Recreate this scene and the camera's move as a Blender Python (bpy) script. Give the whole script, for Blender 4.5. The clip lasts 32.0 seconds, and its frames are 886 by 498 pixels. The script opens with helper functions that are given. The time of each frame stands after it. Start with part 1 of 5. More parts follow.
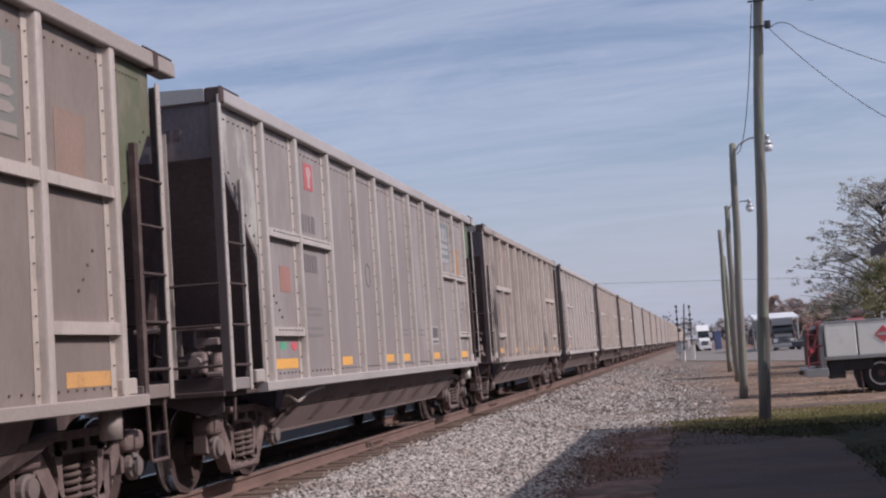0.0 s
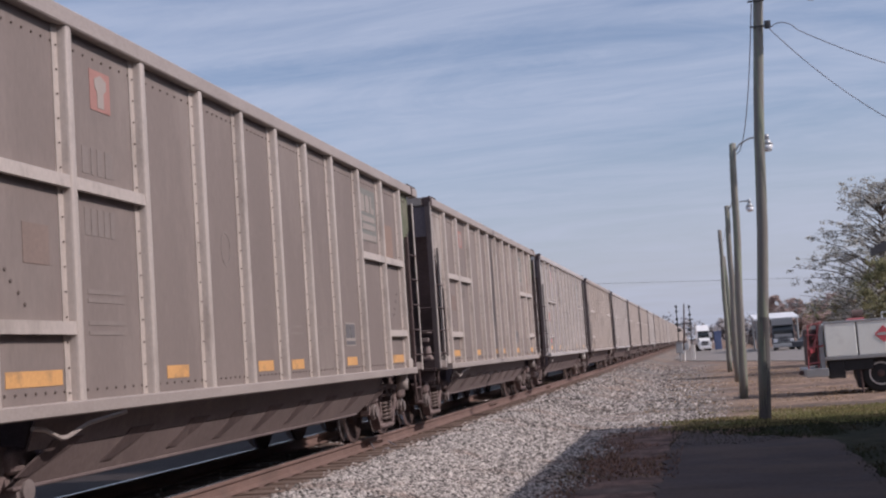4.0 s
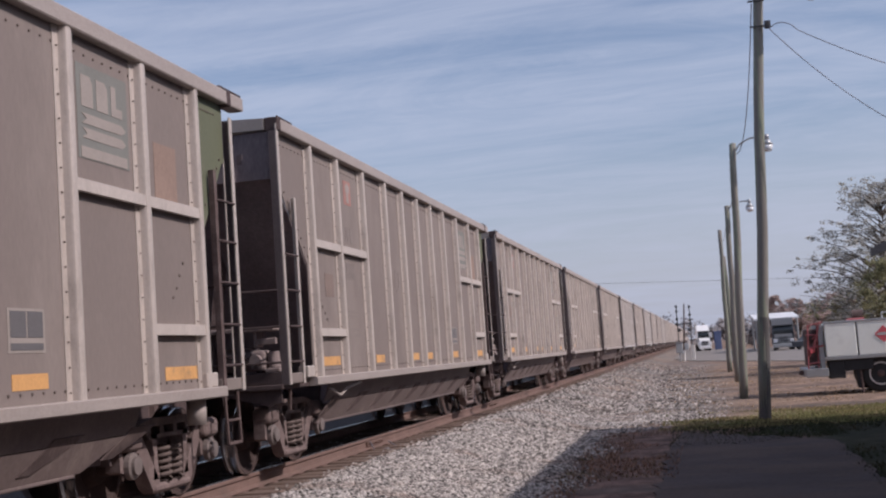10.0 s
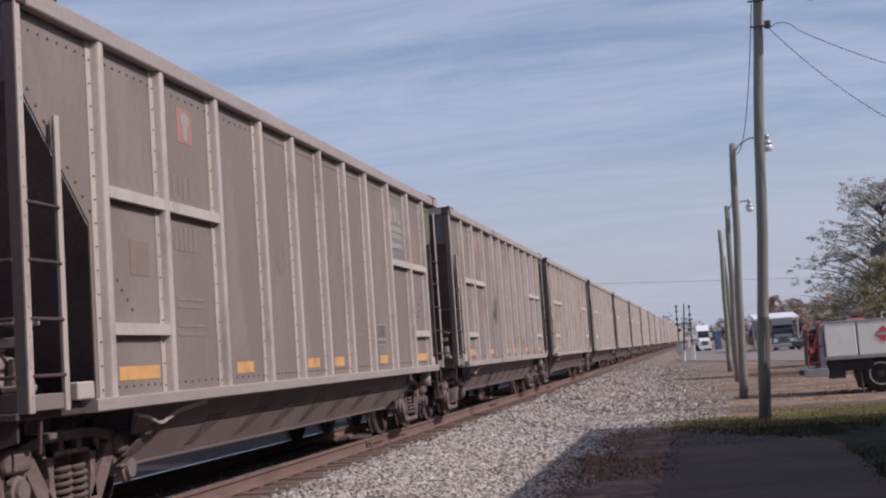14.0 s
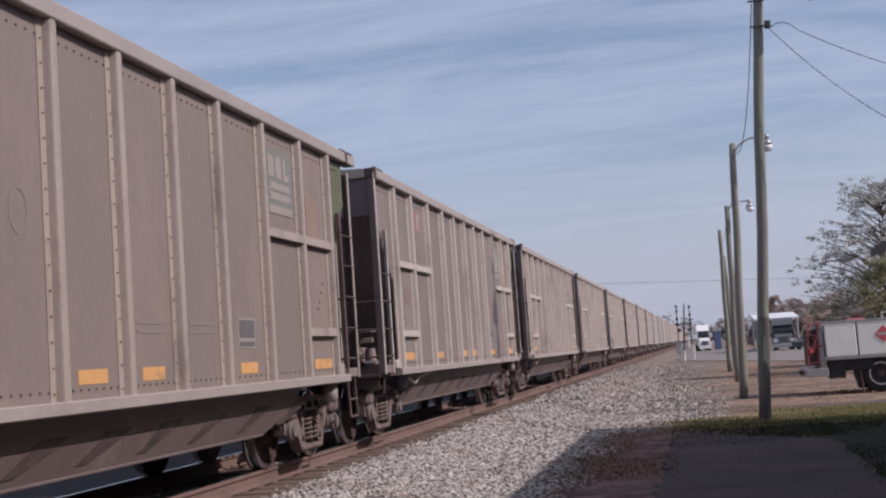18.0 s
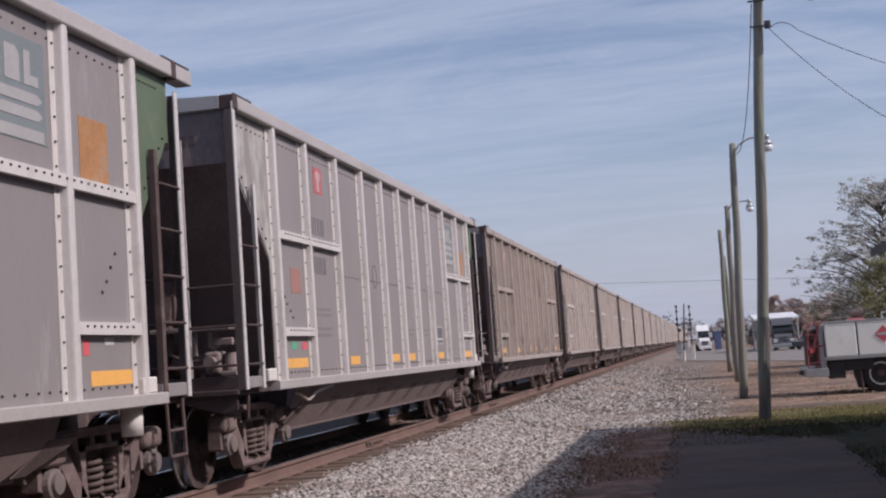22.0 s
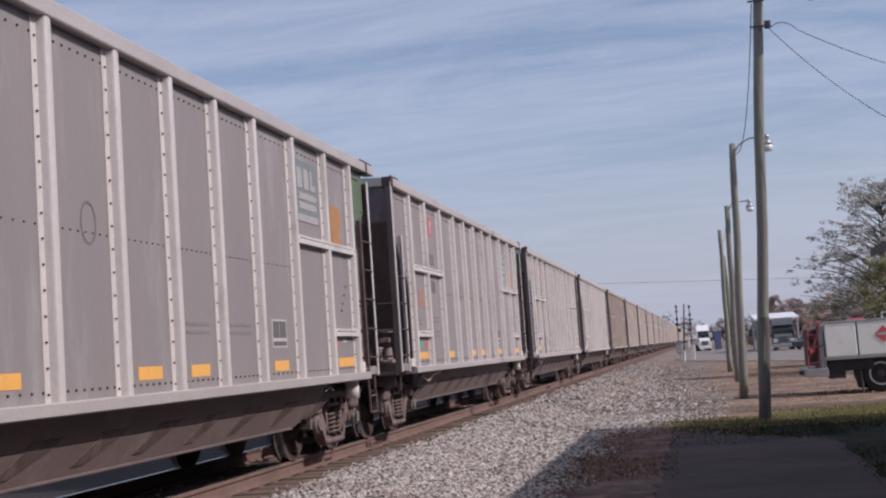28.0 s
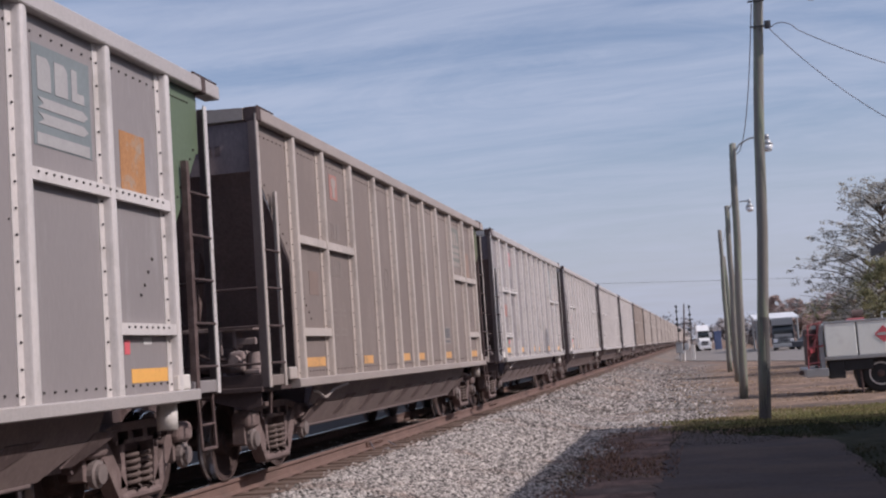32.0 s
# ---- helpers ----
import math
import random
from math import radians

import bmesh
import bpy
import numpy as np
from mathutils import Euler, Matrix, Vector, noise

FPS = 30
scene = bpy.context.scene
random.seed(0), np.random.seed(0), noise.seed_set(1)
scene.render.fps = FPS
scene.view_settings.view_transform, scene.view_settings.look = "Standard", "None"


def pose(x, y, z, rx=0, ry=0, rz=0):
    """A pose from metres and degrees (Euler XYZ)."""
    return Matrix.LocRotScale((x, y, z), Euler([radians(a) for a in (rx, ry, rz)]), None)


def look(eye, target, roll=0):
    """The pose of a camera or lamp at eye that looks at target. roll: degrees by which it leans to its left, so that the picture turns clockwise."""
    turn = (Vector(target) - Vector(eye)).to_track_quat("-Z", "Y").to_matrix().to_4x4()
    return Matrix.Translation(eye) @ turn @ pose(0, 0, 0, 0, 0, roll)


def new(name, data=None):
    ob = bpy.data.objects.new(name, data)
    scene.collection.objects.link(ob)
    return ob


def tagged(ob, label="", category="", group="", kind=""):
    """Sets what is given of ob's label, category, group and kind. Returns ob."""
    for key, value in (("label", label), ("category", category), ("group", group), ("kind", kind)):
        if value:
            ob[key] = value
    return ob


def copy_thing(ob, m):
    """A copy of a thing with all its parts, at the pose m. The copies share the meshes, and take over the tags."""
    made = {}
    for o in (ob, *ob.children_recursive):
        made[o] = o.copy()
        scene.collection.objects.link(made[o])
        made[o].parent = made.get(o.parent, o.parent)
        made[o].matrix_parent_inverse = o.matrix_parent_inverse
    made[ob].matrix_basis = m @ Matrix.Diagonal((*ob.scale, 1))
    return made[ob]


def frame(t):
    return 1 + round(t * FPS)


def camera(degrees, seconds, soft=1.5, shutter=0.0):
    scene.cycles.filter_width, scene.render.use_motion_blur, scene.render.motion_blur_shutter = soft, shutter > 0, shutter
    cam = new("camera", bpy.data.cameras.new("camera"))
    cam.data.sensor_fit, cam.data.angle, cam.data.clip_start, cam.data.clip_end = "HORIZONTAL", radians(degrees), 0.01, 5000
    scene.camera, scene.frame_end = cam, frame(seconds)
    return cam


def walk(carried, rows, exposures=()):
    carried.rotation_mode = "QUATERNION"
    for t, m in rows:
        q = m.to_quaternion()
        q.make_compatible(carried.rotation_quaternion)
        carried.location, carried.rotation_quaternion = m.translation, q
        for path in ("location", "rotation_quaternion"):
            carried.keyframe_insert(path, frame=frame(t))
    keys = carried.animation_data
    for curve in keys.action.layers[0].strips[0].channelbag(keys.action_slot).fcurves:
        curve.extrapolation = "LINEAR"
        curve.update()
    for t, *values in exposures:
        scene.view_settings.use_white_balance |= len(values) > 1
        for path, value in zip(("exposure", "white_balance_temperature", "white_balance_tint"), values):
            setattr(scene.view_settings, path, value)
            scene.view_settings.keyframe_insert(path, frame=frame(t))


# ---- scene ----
cam = camera(39.57, 32.0, soft=2.2)
EYE = (6.2145, 0.0, 1.2419)


def aim(eye, yaw, pitch, lean):
    """Camera pose from turn to the left of +y, tilt up, and lean, in radians."""
    f = Vector((-math.sin(yaw) * math.cos(pitch), math.cos(yaw) * math.cos(pitch), math.sin(pitch)))
    r = Vector((math.cos(yaw), math.sin(yaw), 0))
    u = r.cross(f)
    r2 = r * math.cos(lean) + u * math.sin(lean)
    u2 = u * math.cos(lean) - r * math.sin(lean)
    m = Matrix((r2, u2, -f)).transposed().to_4x4()
    return Matrix.Translation(eye) @ m


VIEW = aim(EYE, 0.20043, 0.08666, -0.06955)
walk(cam, [(0.0, VIEW), (32.0, VIEW)], exposures=[(0.0, 0.0, 6300, 20), (32.0, 0.0, 6300, 20)])

# ---- world and sun ----
SUN_AZ, SUN_EL = radians(-8), radians(40)          # turned from +x towards +y
SUN_DIR = Vector((math.cos(SUN_AZ) * math.cos(SUN_EL), math.sin(SUN_AZ) * math.cos(SUN_EL), math.sin(SUN_EL)))
sun = new("sun", bpy.data.lights.new("sun", "SUN"))
sun.data.energy, sun.data.angle, sun.data.color = 3.35, radians(0.6), (1.0, 0.93, 0.84)
sun.matrix_world = look((60, 40, 60), Vector((60, 40, 60)) - SUN_DIR)

world = bpy.data.worlds.new("sky")
scene.world = world
world.use_nodes = True
wn, wl = world.node_tree.nodes, world.node_tree.links
wn.clear()
w_out = wn.new("ShaderNodeOutputWorld")
w_bg = wn.new("ShaderNodeBackground")
w_bg.inputs["Strength"].default_value = 0.11
w_sky = wn.new("ShaderNodeTexSky")
w_sky.sky_type, w_sky.sun_disc = "NISHITA", False
w_sky.sun_elevation, w_sky.sun_rotation = SUN_EL, radians(90) - SUN_AZ
w_sky.air_density, w_sky.dust_density, w_sky.ozone_density = 1.0, 1.6, 1.5
w_co = wn.new("ShaderNodeTexCoord")
w_sep = wn.new("ShaderNodeSeparateXYZ")
wl.new(w_co.outputs["Generated"], w_sep.inputs[0])


def wmath(op, a, b, clamp=False):
    n = wn.new("ShaderNodeMath")
    n.operation, n.use_clamp = op, clamp
    for i, v in enumerate((a, b)):
        if isinstance(v, (int, float)):
            n.inputs[i].default_value = v
        else:
            wl.new(v, n.inputs[i])
    return n.outputs[0]


# cirrus on a high flat layer: direction divided by its height
w_h = wmath("ADD", wmath("MAXIMUM", w_sep.outputs[2], 0.0), 0.12)
w_cx, w_cy = wmath("DIVIDE", w_sep.outputs[0], w_h), wmath("DIVIDE", w_sep.outputs[1], w_h)
w_cmb = wn.new("ShaderNodeCombineXYZ")
wl.new(w_cx, w_cmb.inputs[0]), wl.new(w_cy, w_cmb.inputs[1])


def wcloud(scale, stretch, turn, detail, rough, dist):
    mp = wn.new("ShaderNodeMapping")
    mp.inputs["Scale"].default_value = stretch
    mp.inputs["Rotation"].default_value = (0, 0, turn)
    wl.new(w_cmb.outputs[0], mp.inputs[0])
    n = wn.new("ShaderNodeTexNoise")
    n.inputs["Scale"].default_value, n.inputs["Detail"].default_value = scale, detail
    n.inputs["Roughness"].default_value, n.inputs["Distortion"].default_value = rough, dist
    wl.new(mp.outputs[0], n.inputs["Vector"])
    return n.outputs["Fac"]


c1 = wcloud(0.8, (0.5, 1.15, 1), radians(-10), 7, 0.60, 0.9)
c2 = wcloud(2.4, (0.5, 1.2, 1), radians(-14), 8, 0.70, 1.4)
w_c = wmath("ADD", wmath("MULTIPLY", c1, 0.66), wmath("MULTIPLY", c2, 0.34))
w_rmp = wn.new("ShaderNodeMapRange")
w_rmp.inputs["From Min"].default_value, w_rmp.inputs["From Max"].default_value = 0.33, 0.64
w_rmp.inputs["To Max"].default_value = 0.7
w_rmp.interpolation_type = "SMOOTHSTEP"
wl.new(w_c, w_rmp.inputs["Value"])
# haze near the horizon
w_hz = wn.new("ShaderNodeMapRange")
w_hz.inputs["From Min"].default_value, w_hz.inputs["From Max"].default_value = 0.0, 0.22
w_hz.inputs["To Min"].default_value, w_hz.inputs["To Max"].default_value = 0.75, 0.0
w_hz.interpolation_type = "SMOOTHSTEP"
wl.new(w_sep.outputs[2], w_hz.inputs["Value"])
w_m1 = wn.new("ShaderNodeMix")
w_m1.data_type = "RGBA"
w_m1.inputs["B"].default_value = (4.6, 5.25, 6.2, 1)
wl.new(w_rmp.outputs[0], w_m1.inputs["Factor"]), wl.new(w_sky.outputs[0], w_m1.inputs["A"])
w_m2 = wn.new("ShaderNodeMix")
w_m2.data_type = "RGBA"
w_m2.inputs["B"].default_value = (4.1, 4.5, 5.3, 1)
wl.new(w_hz.outputs[0], w_m2.inputs["Factor"]), wl.new(w_m1.outputs["Result"], w_m2.inputs["A"])
wl.new(w_m2.outputs["Result"], w_bg.inputs["Color"])
wl.new(w_bg.outputs[0], w_out.inputs[0])


# ---- materials ----
def mat(name, base, rough=0.7, metal=0.0, vary=0.25, scale=3.0, fine=40.0, stain=None, stain_at=0.6, stain_scale=1.2,
        stretch=(1, 1, 1), bump=0.15, bump_scale=None, bump_dist=0.01, spec=0.4, per_island=False, thin=0.0, spread=(0.42, 1.6)):
    """A surface with grain and stains at two scales. stain: a second colour laid over in patches."""
    m = bpy.data.materials.new(name)
    m.use_nodes = True
    n, l = m.node_tree.nodes, m.node_tree.links
    b = n["Principled BSDF"]
    b.inputs["Roughness"].default_value, b.inputs["Metallic"].default_value = rough, metal
    b.inputs["Specular IOR Level"].default_value = spec
    co, info = n.new("ShaderNodeTexCoord"), n.new("ShaderNodeObjectInfo")
    mul = n.new("ShaderNodeVectorMath")
    mul.operation = "MULTIPLY_ADD"
    cmb = n.new("ShaderNodeCombineXYZ")
    for i in range(3):
        k = n.new("ShaderNodeMath")
        k.operation = "MULTIPLY"
        k.inputs[1].default_value = (37.0, 53.0, 19.0)[i]
        l.new(info.outputs["Random"], k.inputs[0])
        l.new(k.outputs[0], cmb.inputs[i])
    mul.inputs[1].default_value = stretch
    l.new(co.outputs["Object"], mul.inputs[0]), l.new(cmb.outputs[0], mul.inputs[2])
    vec = mul.outputs[0]

    def noise_(sc, det=5, ro=0.6):
        t = n.new("ShaderNodeTexNoise")
        t.inputs["Scale"].default_value, t.inputs["Detail"].default_value, t.inputs["Roughness"].default_value = sc, det, ro
        l.new(vec, t.inputs["Vector"])
        return t.outputs["Fac"]

    big, small = noise_(scale), noise_(fine, 3)
    add = n.new("ShaderNodeMath")
    add.operation = "ADD"
    l.new(big, add.inputs[0]), l.new(small, add.inputs[1])
    rmp = n.new("ShaderNodeMapRange")
    rmp.inputs["From Min"].default_value, rmp.inputs["From Max"].default_value = 0.6, 1.4
    rmp.inputs["To Min"].default_value, rmp.inputs["To Max"].default_value = 1 - vary, 1 + vary
    l.new(add.outputs[0], rmp.inputs["Value"])
    val = rmp.outputs[0]
    if per_island:
        geo = n.new("ShaderNodeNewGeometry")
        r2 = n.new("ShaderNodeMapRange")
        r2.inputs["To Min"].default_value, r2.inputs["To Max"].default_value = spread
        l.new(geo.outputs["Random Per Island"], r2.inputs["Value"])
        mm = n.new("ShaderNodeMath")
        mm.operation = "MULTIPLY"
        l.new(val, mm.inputs[0]), l.new(r2.outputs[0], mm.inputs[1])
        val = mm.outputs[0]
    src = None
    if stain:
        sn = noise_(stain_scale, 8, 0.68)
        sr = n.new("ShaderNodeMapRange")
        sr.inputs["From Min"].default_value, sr.inputs["From Max"].default_value = stain_at - 0.06, stain_at + 0.06
        l.new(sn, sr.inputs["Value"])
        mx = n.new("ShaderNodeMix")
        mx.data_type = "RGBA"
        mx.inputs["A"].default_value, mx.inputs["B"].default_value = (*base, 1), (*stain, 1)
        l.new(sr.outputs[0], mx.inputs["Factor"])
        src = mx.outputs["Result"]
    sc = n.new("ShaderNodeVectorMath")
    sc.operation = "SCALE"
    if src is None:
        sc.inputs[0].default_value = base
    else:
        l.new(src, sc.inputs[0])
    l.new(val, sc.inputs["Scale"])
    l.new(sc.outputs[0], b.inputs["Base Color"])
    if bump:
        bn = n.new("ShaderNodeBump")
        bn.inputs["Strength"].default_value, bn.inputs["Distance"].default_value = bump, bump_dist
        l.new(noise_(bump_scale or fine, 4), bn.inputs["Height"])
        l.new(bn.outputs[0], b.inputs["Normal"])
    if thin:                                     # leaves let some light through
        tl = n.new("ShaderNodeBsdfTranslucent")
        l.new(sc.outputs[0], tl.inputs["Color"])
        ms = n.new("ShaderNodeMixShader")
        ms.inputs[0].default_value = thin
        l.new(b.outputs[0], ms.inputs[1]), l.new(tl.outputs[0], ms.inputs[2])
        l.new(ms.outputs[0], n["Material Output"].inputs["Surface"])
    return m


M = {}
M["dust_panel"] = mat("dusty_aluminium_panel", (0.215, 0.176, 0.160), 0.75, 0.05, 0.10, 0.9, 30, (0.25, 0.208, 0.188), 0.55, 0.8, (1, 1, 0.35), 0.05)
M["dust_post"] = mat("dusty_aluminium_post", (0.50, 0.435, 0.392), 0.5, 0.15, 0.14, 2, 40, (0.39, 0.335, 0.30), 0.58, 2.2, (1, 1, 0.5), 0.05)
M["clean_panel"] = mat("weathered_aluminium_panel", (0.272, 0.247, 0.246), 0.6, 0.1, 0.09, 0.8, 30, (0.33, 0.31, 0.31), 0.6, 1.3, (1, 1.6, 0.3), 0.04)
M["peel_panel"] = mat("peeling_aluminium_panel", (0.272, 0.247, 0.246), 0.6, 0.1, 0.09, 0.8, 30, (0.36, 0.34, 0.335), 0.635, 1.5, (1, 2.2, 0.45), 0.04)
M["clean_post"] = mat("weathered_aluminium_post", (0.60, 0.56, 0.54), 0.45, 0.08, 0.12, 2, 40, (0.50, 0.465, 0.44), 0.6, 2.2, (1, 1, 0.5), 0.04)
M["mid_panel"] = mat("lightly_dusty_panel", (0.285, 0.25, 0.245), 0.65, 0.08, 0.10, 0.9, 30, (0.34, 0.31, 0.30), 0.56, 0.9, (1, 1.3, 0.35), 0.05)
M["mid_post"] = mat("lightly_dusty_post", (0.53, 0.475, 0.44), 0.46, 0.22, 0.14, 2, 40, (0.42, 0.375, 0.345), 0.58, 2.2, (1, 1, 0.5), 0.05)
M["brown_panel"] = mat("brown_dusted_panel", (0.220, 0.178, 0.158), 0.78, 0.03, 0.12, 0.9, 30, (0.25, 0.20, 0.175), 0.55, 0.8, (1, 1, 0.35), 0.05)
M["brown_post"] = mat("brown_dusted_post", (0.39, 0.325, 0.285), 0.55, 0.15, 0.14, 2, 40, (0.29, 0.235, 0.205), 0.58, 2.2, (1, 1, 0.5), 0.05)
M["top_dust"] = mat("dusty_top_chord", (0.355, 0.305, 0.28), 0.6, 0.1, 0.16, 1.5, 40, (0.34, 0.29, 0.265), 0.57, 1.6, (1, 0.6, 1), 0.05)
M["top_clean"] = mat("weathered_top_chord", (0.45, 0.415, 0.40), 0.5, 0.15, 0.14, 1.5, 40, (0.42, 0.385, 0.37), 0.57, 1.6, (1, 0.6, 1), 0.05)
M["plate_dark"] = mat("dark_plate_field", (0.13, 0.122, 0.125), 0.6, 0, 0.1, 3, 40, bump=0.03)
# grass colour darkened to carry the shade beside the drive
M["shade_toned_grass"] = mat("short_shade_toned_grass", (0.040, 0.048, 0.022), 0.9, 0, 0.3, 0.6, 20, (0.075, 0.06, 0.035), 0.55, 0.7, bump=0, per_island=True, thin=0.3)
M["chord_dust"] = mat("dull_dusty_chord", (0.30, 0.265, 0.245), 0.7, 0, 0.15, 2, 40)
M["chord_clean"] = mat("dull_grey_chord", (0.40, 0.385, 0.38), 0.6, 0.05, 0.15, 2, 40)
# post leg turned from the sun, its shade put into a darker colour
M["shade_leg"] = mat("shade_toned_aluminium_angle", (0.125, 0.10, 0.10), 0.85, 0.0, 0.2, 2, 40, bump=0.06, spec=0.15)
M["stain_dust"] = mat("dusty_peeled_panel", (0.245, 0.205, 0.185), 0.7, 0.0, 0.1, 1.5, 40, (0.37, 0.325, 0.29), 0.50, 1.7, (1, 1.4, 0.55), 0.05)
M["stain_panel"] = mat("peeled_whitish_panel", (0.27, 0.245, 0.235), 0.65, 0.0, 0.1, 1.5, 40, (0.43, 0.415, 0.39), 0.53, 1.7, (1, 1.4, 0.55), 0.05)
M["green_clean"] = mat("green_paint", (0.11, 0.15, 0.095), 0.55, 0, 0.15, 1.5, 40, (0.16, 0.19, 0.12), 0.62, 1.8, (1, 1, 0.5), 0.05)
M["green_dust"] = mat("dusty_green_paint", (0.125, 0.135, 0.085), 0.7, 0, 0.15, 1.5, 40, (0.2, 0.18, 0.14), 0.58, 1.8, (1, 1, 0.5), 0.05)
# purplish tone given to end and bottom sheets to carry their shade
M["shade_sheet"] = mat("shade_toned_end_sheet", (0.21, 0.172, 0.178), 0.9, 0, 0.3, 1.2, 30, (0.22, 0.185, 0.185), 0.62, 1.2, (1, 1, 0.4), 0.08, spec=0.15)
# toned darker than the door plate, which deepens the sill's shade
M["hopper"] = mat("dusty_shaded_hopper_sheet", (0.135, 0.102, 0.098), 0.85, 0, 0.25, 1.3, 30, (0.17, 0.13, 0.12), 0.6, 1.4, (1, 1, 0.6), 0.1)
M["door"] = mat("pale_dusty_door_plate", (0.155, 0.116, 0.108), 0.85, 0, 0.25, 1.3, 30, (0.20, 0.155, 0.14), 0.6, 1.4, (1, 1, 0.6), 0.1)
# dark colour of the strips that stand in for slanting shade on the hopper
M["hopper_shade"] = mat("hopper_shade_band", (0.095, 0.069, 0.066), 0.9, 0, 0.3, 2, 30, (0.14, 0.105, 0.098), 0.56, 3, (1, 1, 0.6), 0.1, spec=0.2)
M["under"] = mat("dirty_cast_steel", (0.095, 0.064, 0.060), 0.9, 0.0, 0.3, 4, 60, (0.135, 0.096, 0.09), 0.55, 5, bump=0.25)
M["cast"] = mat("dusty_truck_casting", (0.165, 0.122, 0.115), 0.9, 0.0, 0.3, 4, 60, (0.21, 0.16, 0.15), 0.55, 5, bump=0.25, spec=0.2)
M["dark_steel"] = mat("sooty_steel", (0.085, 0.062, 0.061), 0.9, 0.0, 0.3, 4, 60, bump=0.2, spec=0.2)
M["gear"] = mat("dusty_brake_casting", (0.27, 0.215, 0.205), 0.85, 0, 0.25, 5, 50, (0.16, 0.12, 0.11), 0.58, 6, bump=0.2, spec=0.2)
M["spring"] = mat("dusty_spring_steel", (0.135, 0.10, 0.09), 0.8, 0.1, 0.2, 6, 60)
M["wheel"] = mat("wheel_steel", (0.07, 0.049, 0.046), 0.8, 0.0, 0.25, 5, 50, spec=0.2)
M["tread"] = mat("polished_tread", (0.55, 0.55, 0.57), 0.22, 1.0, 0.1, 5, 50, bump=0.02)
M["cap"] = mat("dusty_bearing_cap", (0.2, 0.165, 0.155), 0.6, 0.2, 0.2, 6, 60)
M["bolt"] = mat("dark_bolt", (0.06, 0.05, 0.05), 0.7, 0.3, 0.2, 5, 60, bump=0)
M["bolt_dust"] = mat("dusty_bolt", (0.15, 0.118, 0.104), 0.8, 0.1, 0.25, 5, 60, bump=0)
M["end_mark"] = mat("sooty_faded_paint", (0.125, 0.098, 0.1), 0.9, 0, 0.2, 4, 40, bump=0.03, spec=0.15)
M["patch_dust"] = mat("dull_brown_patch", (0.22, 0.165, 0.143), 0.85, 0, 0.15, 3, 30, bump=0.05)
M["yellow"] = mat("reflective_yellow", (0.80, 0.42, 0.11), 0.5, 0, 0.1, 3, 40, (0.6, 0.3, 0.07), 0.64, 4, bump=0.03)
M["yellow_dust"] = mat("dusty_reflective_yellow", (0.62, 0.335, 0.13), 0.65, 0, 0.15, 3, 40, (0.42, 0.25, 0.12), 0.58, 4, bump=0.03)
M["teal"] = mat("faded_teal_paint", (0.185, 0.215, 0.225), 0.7, 0, 0.15, 2, 40, bump=0.03)
M["teal_dust"] = mat("dusty_teal_paint", (0.195, 0.195, 0.18), 0.8, 0, 0.12, 2, 40, bump=0.03)
M["mark_white"] = mat("faded_white_paint", (0.5, 0.485, 0.48), 0.7, 0, 0.12, 4, 40, bump=0.03)
M["mark_white_dust"] = mat("dusty_white_paint", (0.335, 0.29, 0.265), 0.8, 0, 0.12, 4, 40, bump=0.03)
M["mark_grey"] = mat("faded_dark_paint", (0.175, 0.16, 0.165), 0.7, 0, 0.15, 4, 40, bump=0.03)
M["mark_grey_dust"] = mat("dusty_dark_paint", (0.225, 0.19, 0.175), 0.8, 0, 0.12, 4, 40, bump=0.03)
M["red"] = mat("faded_red_paint", (0.46, 0.13, 0.135), 0.7, 0, 0.15, 3, 40, bump=0.03)
M["red_dust"] = mat("dusty_red_paint", (0.36, 0.19, 0.165), 0.8, 0, 0.15, 3, 40, bump=0.03)
M["mark_pink"] = mat("pinkish_faded_paint", (0.5, 0.33, 0.33), 0.7, 0, 0.12, 4, 40, bump=0.03)
M["mark_pale"] = mat("pale_faded_paint", (0.36, 0.35, 0.35), 0.7, 0, 0.12, 4, 40, bump=0.03)
M["mark_pale_dust"] = mat("pale_dusty_paint", (0.31, 0.27, 0.245), 0.8, 0, 0.12, 4, 40, bump=0.03)
M["mark_faint"] = mat("faint_dark_paint", (0.225, 0.208, 0.212), 0.7, 0, 0.15, 4, 40, bump=0.03)
M["mark_faint_dust"] = mat("faint_dusty_paint", (0.232, 0.195, 0.178), 0.8, 0, 0.12, 4, 40, bump=0.03)
M["rust"] = mat("orange_rust_patch", (0.40, 0.20, 0.09), 0.85, 0, 0.25, 3, 30, (0.3, 0.24, 0.19), 0.56, 3, bump=0.1)
M["rust_dust"] = mat("dull_rust_patch", (0.27, 0.19, 0.155), 0.85, 0, 0.15, 3, 30, bump=0.1)
M["green_tag"] = mat("green_tag", (0.1, 0.4, 0.25), 0.5, 0, 0.1, 3, 40)
M["pink_tag"] = mat("pink_tag", (0.65, 0.12, 0.14), 0.5, 0, 0.1, 3, 40)
M["white_metal"] = mat("white_painted_metal", (0.68, 0.64, 0.60), 0.5, 0, 0.15, 3, 40, (0.4, 0.35, 0.3), 0.64, 3)

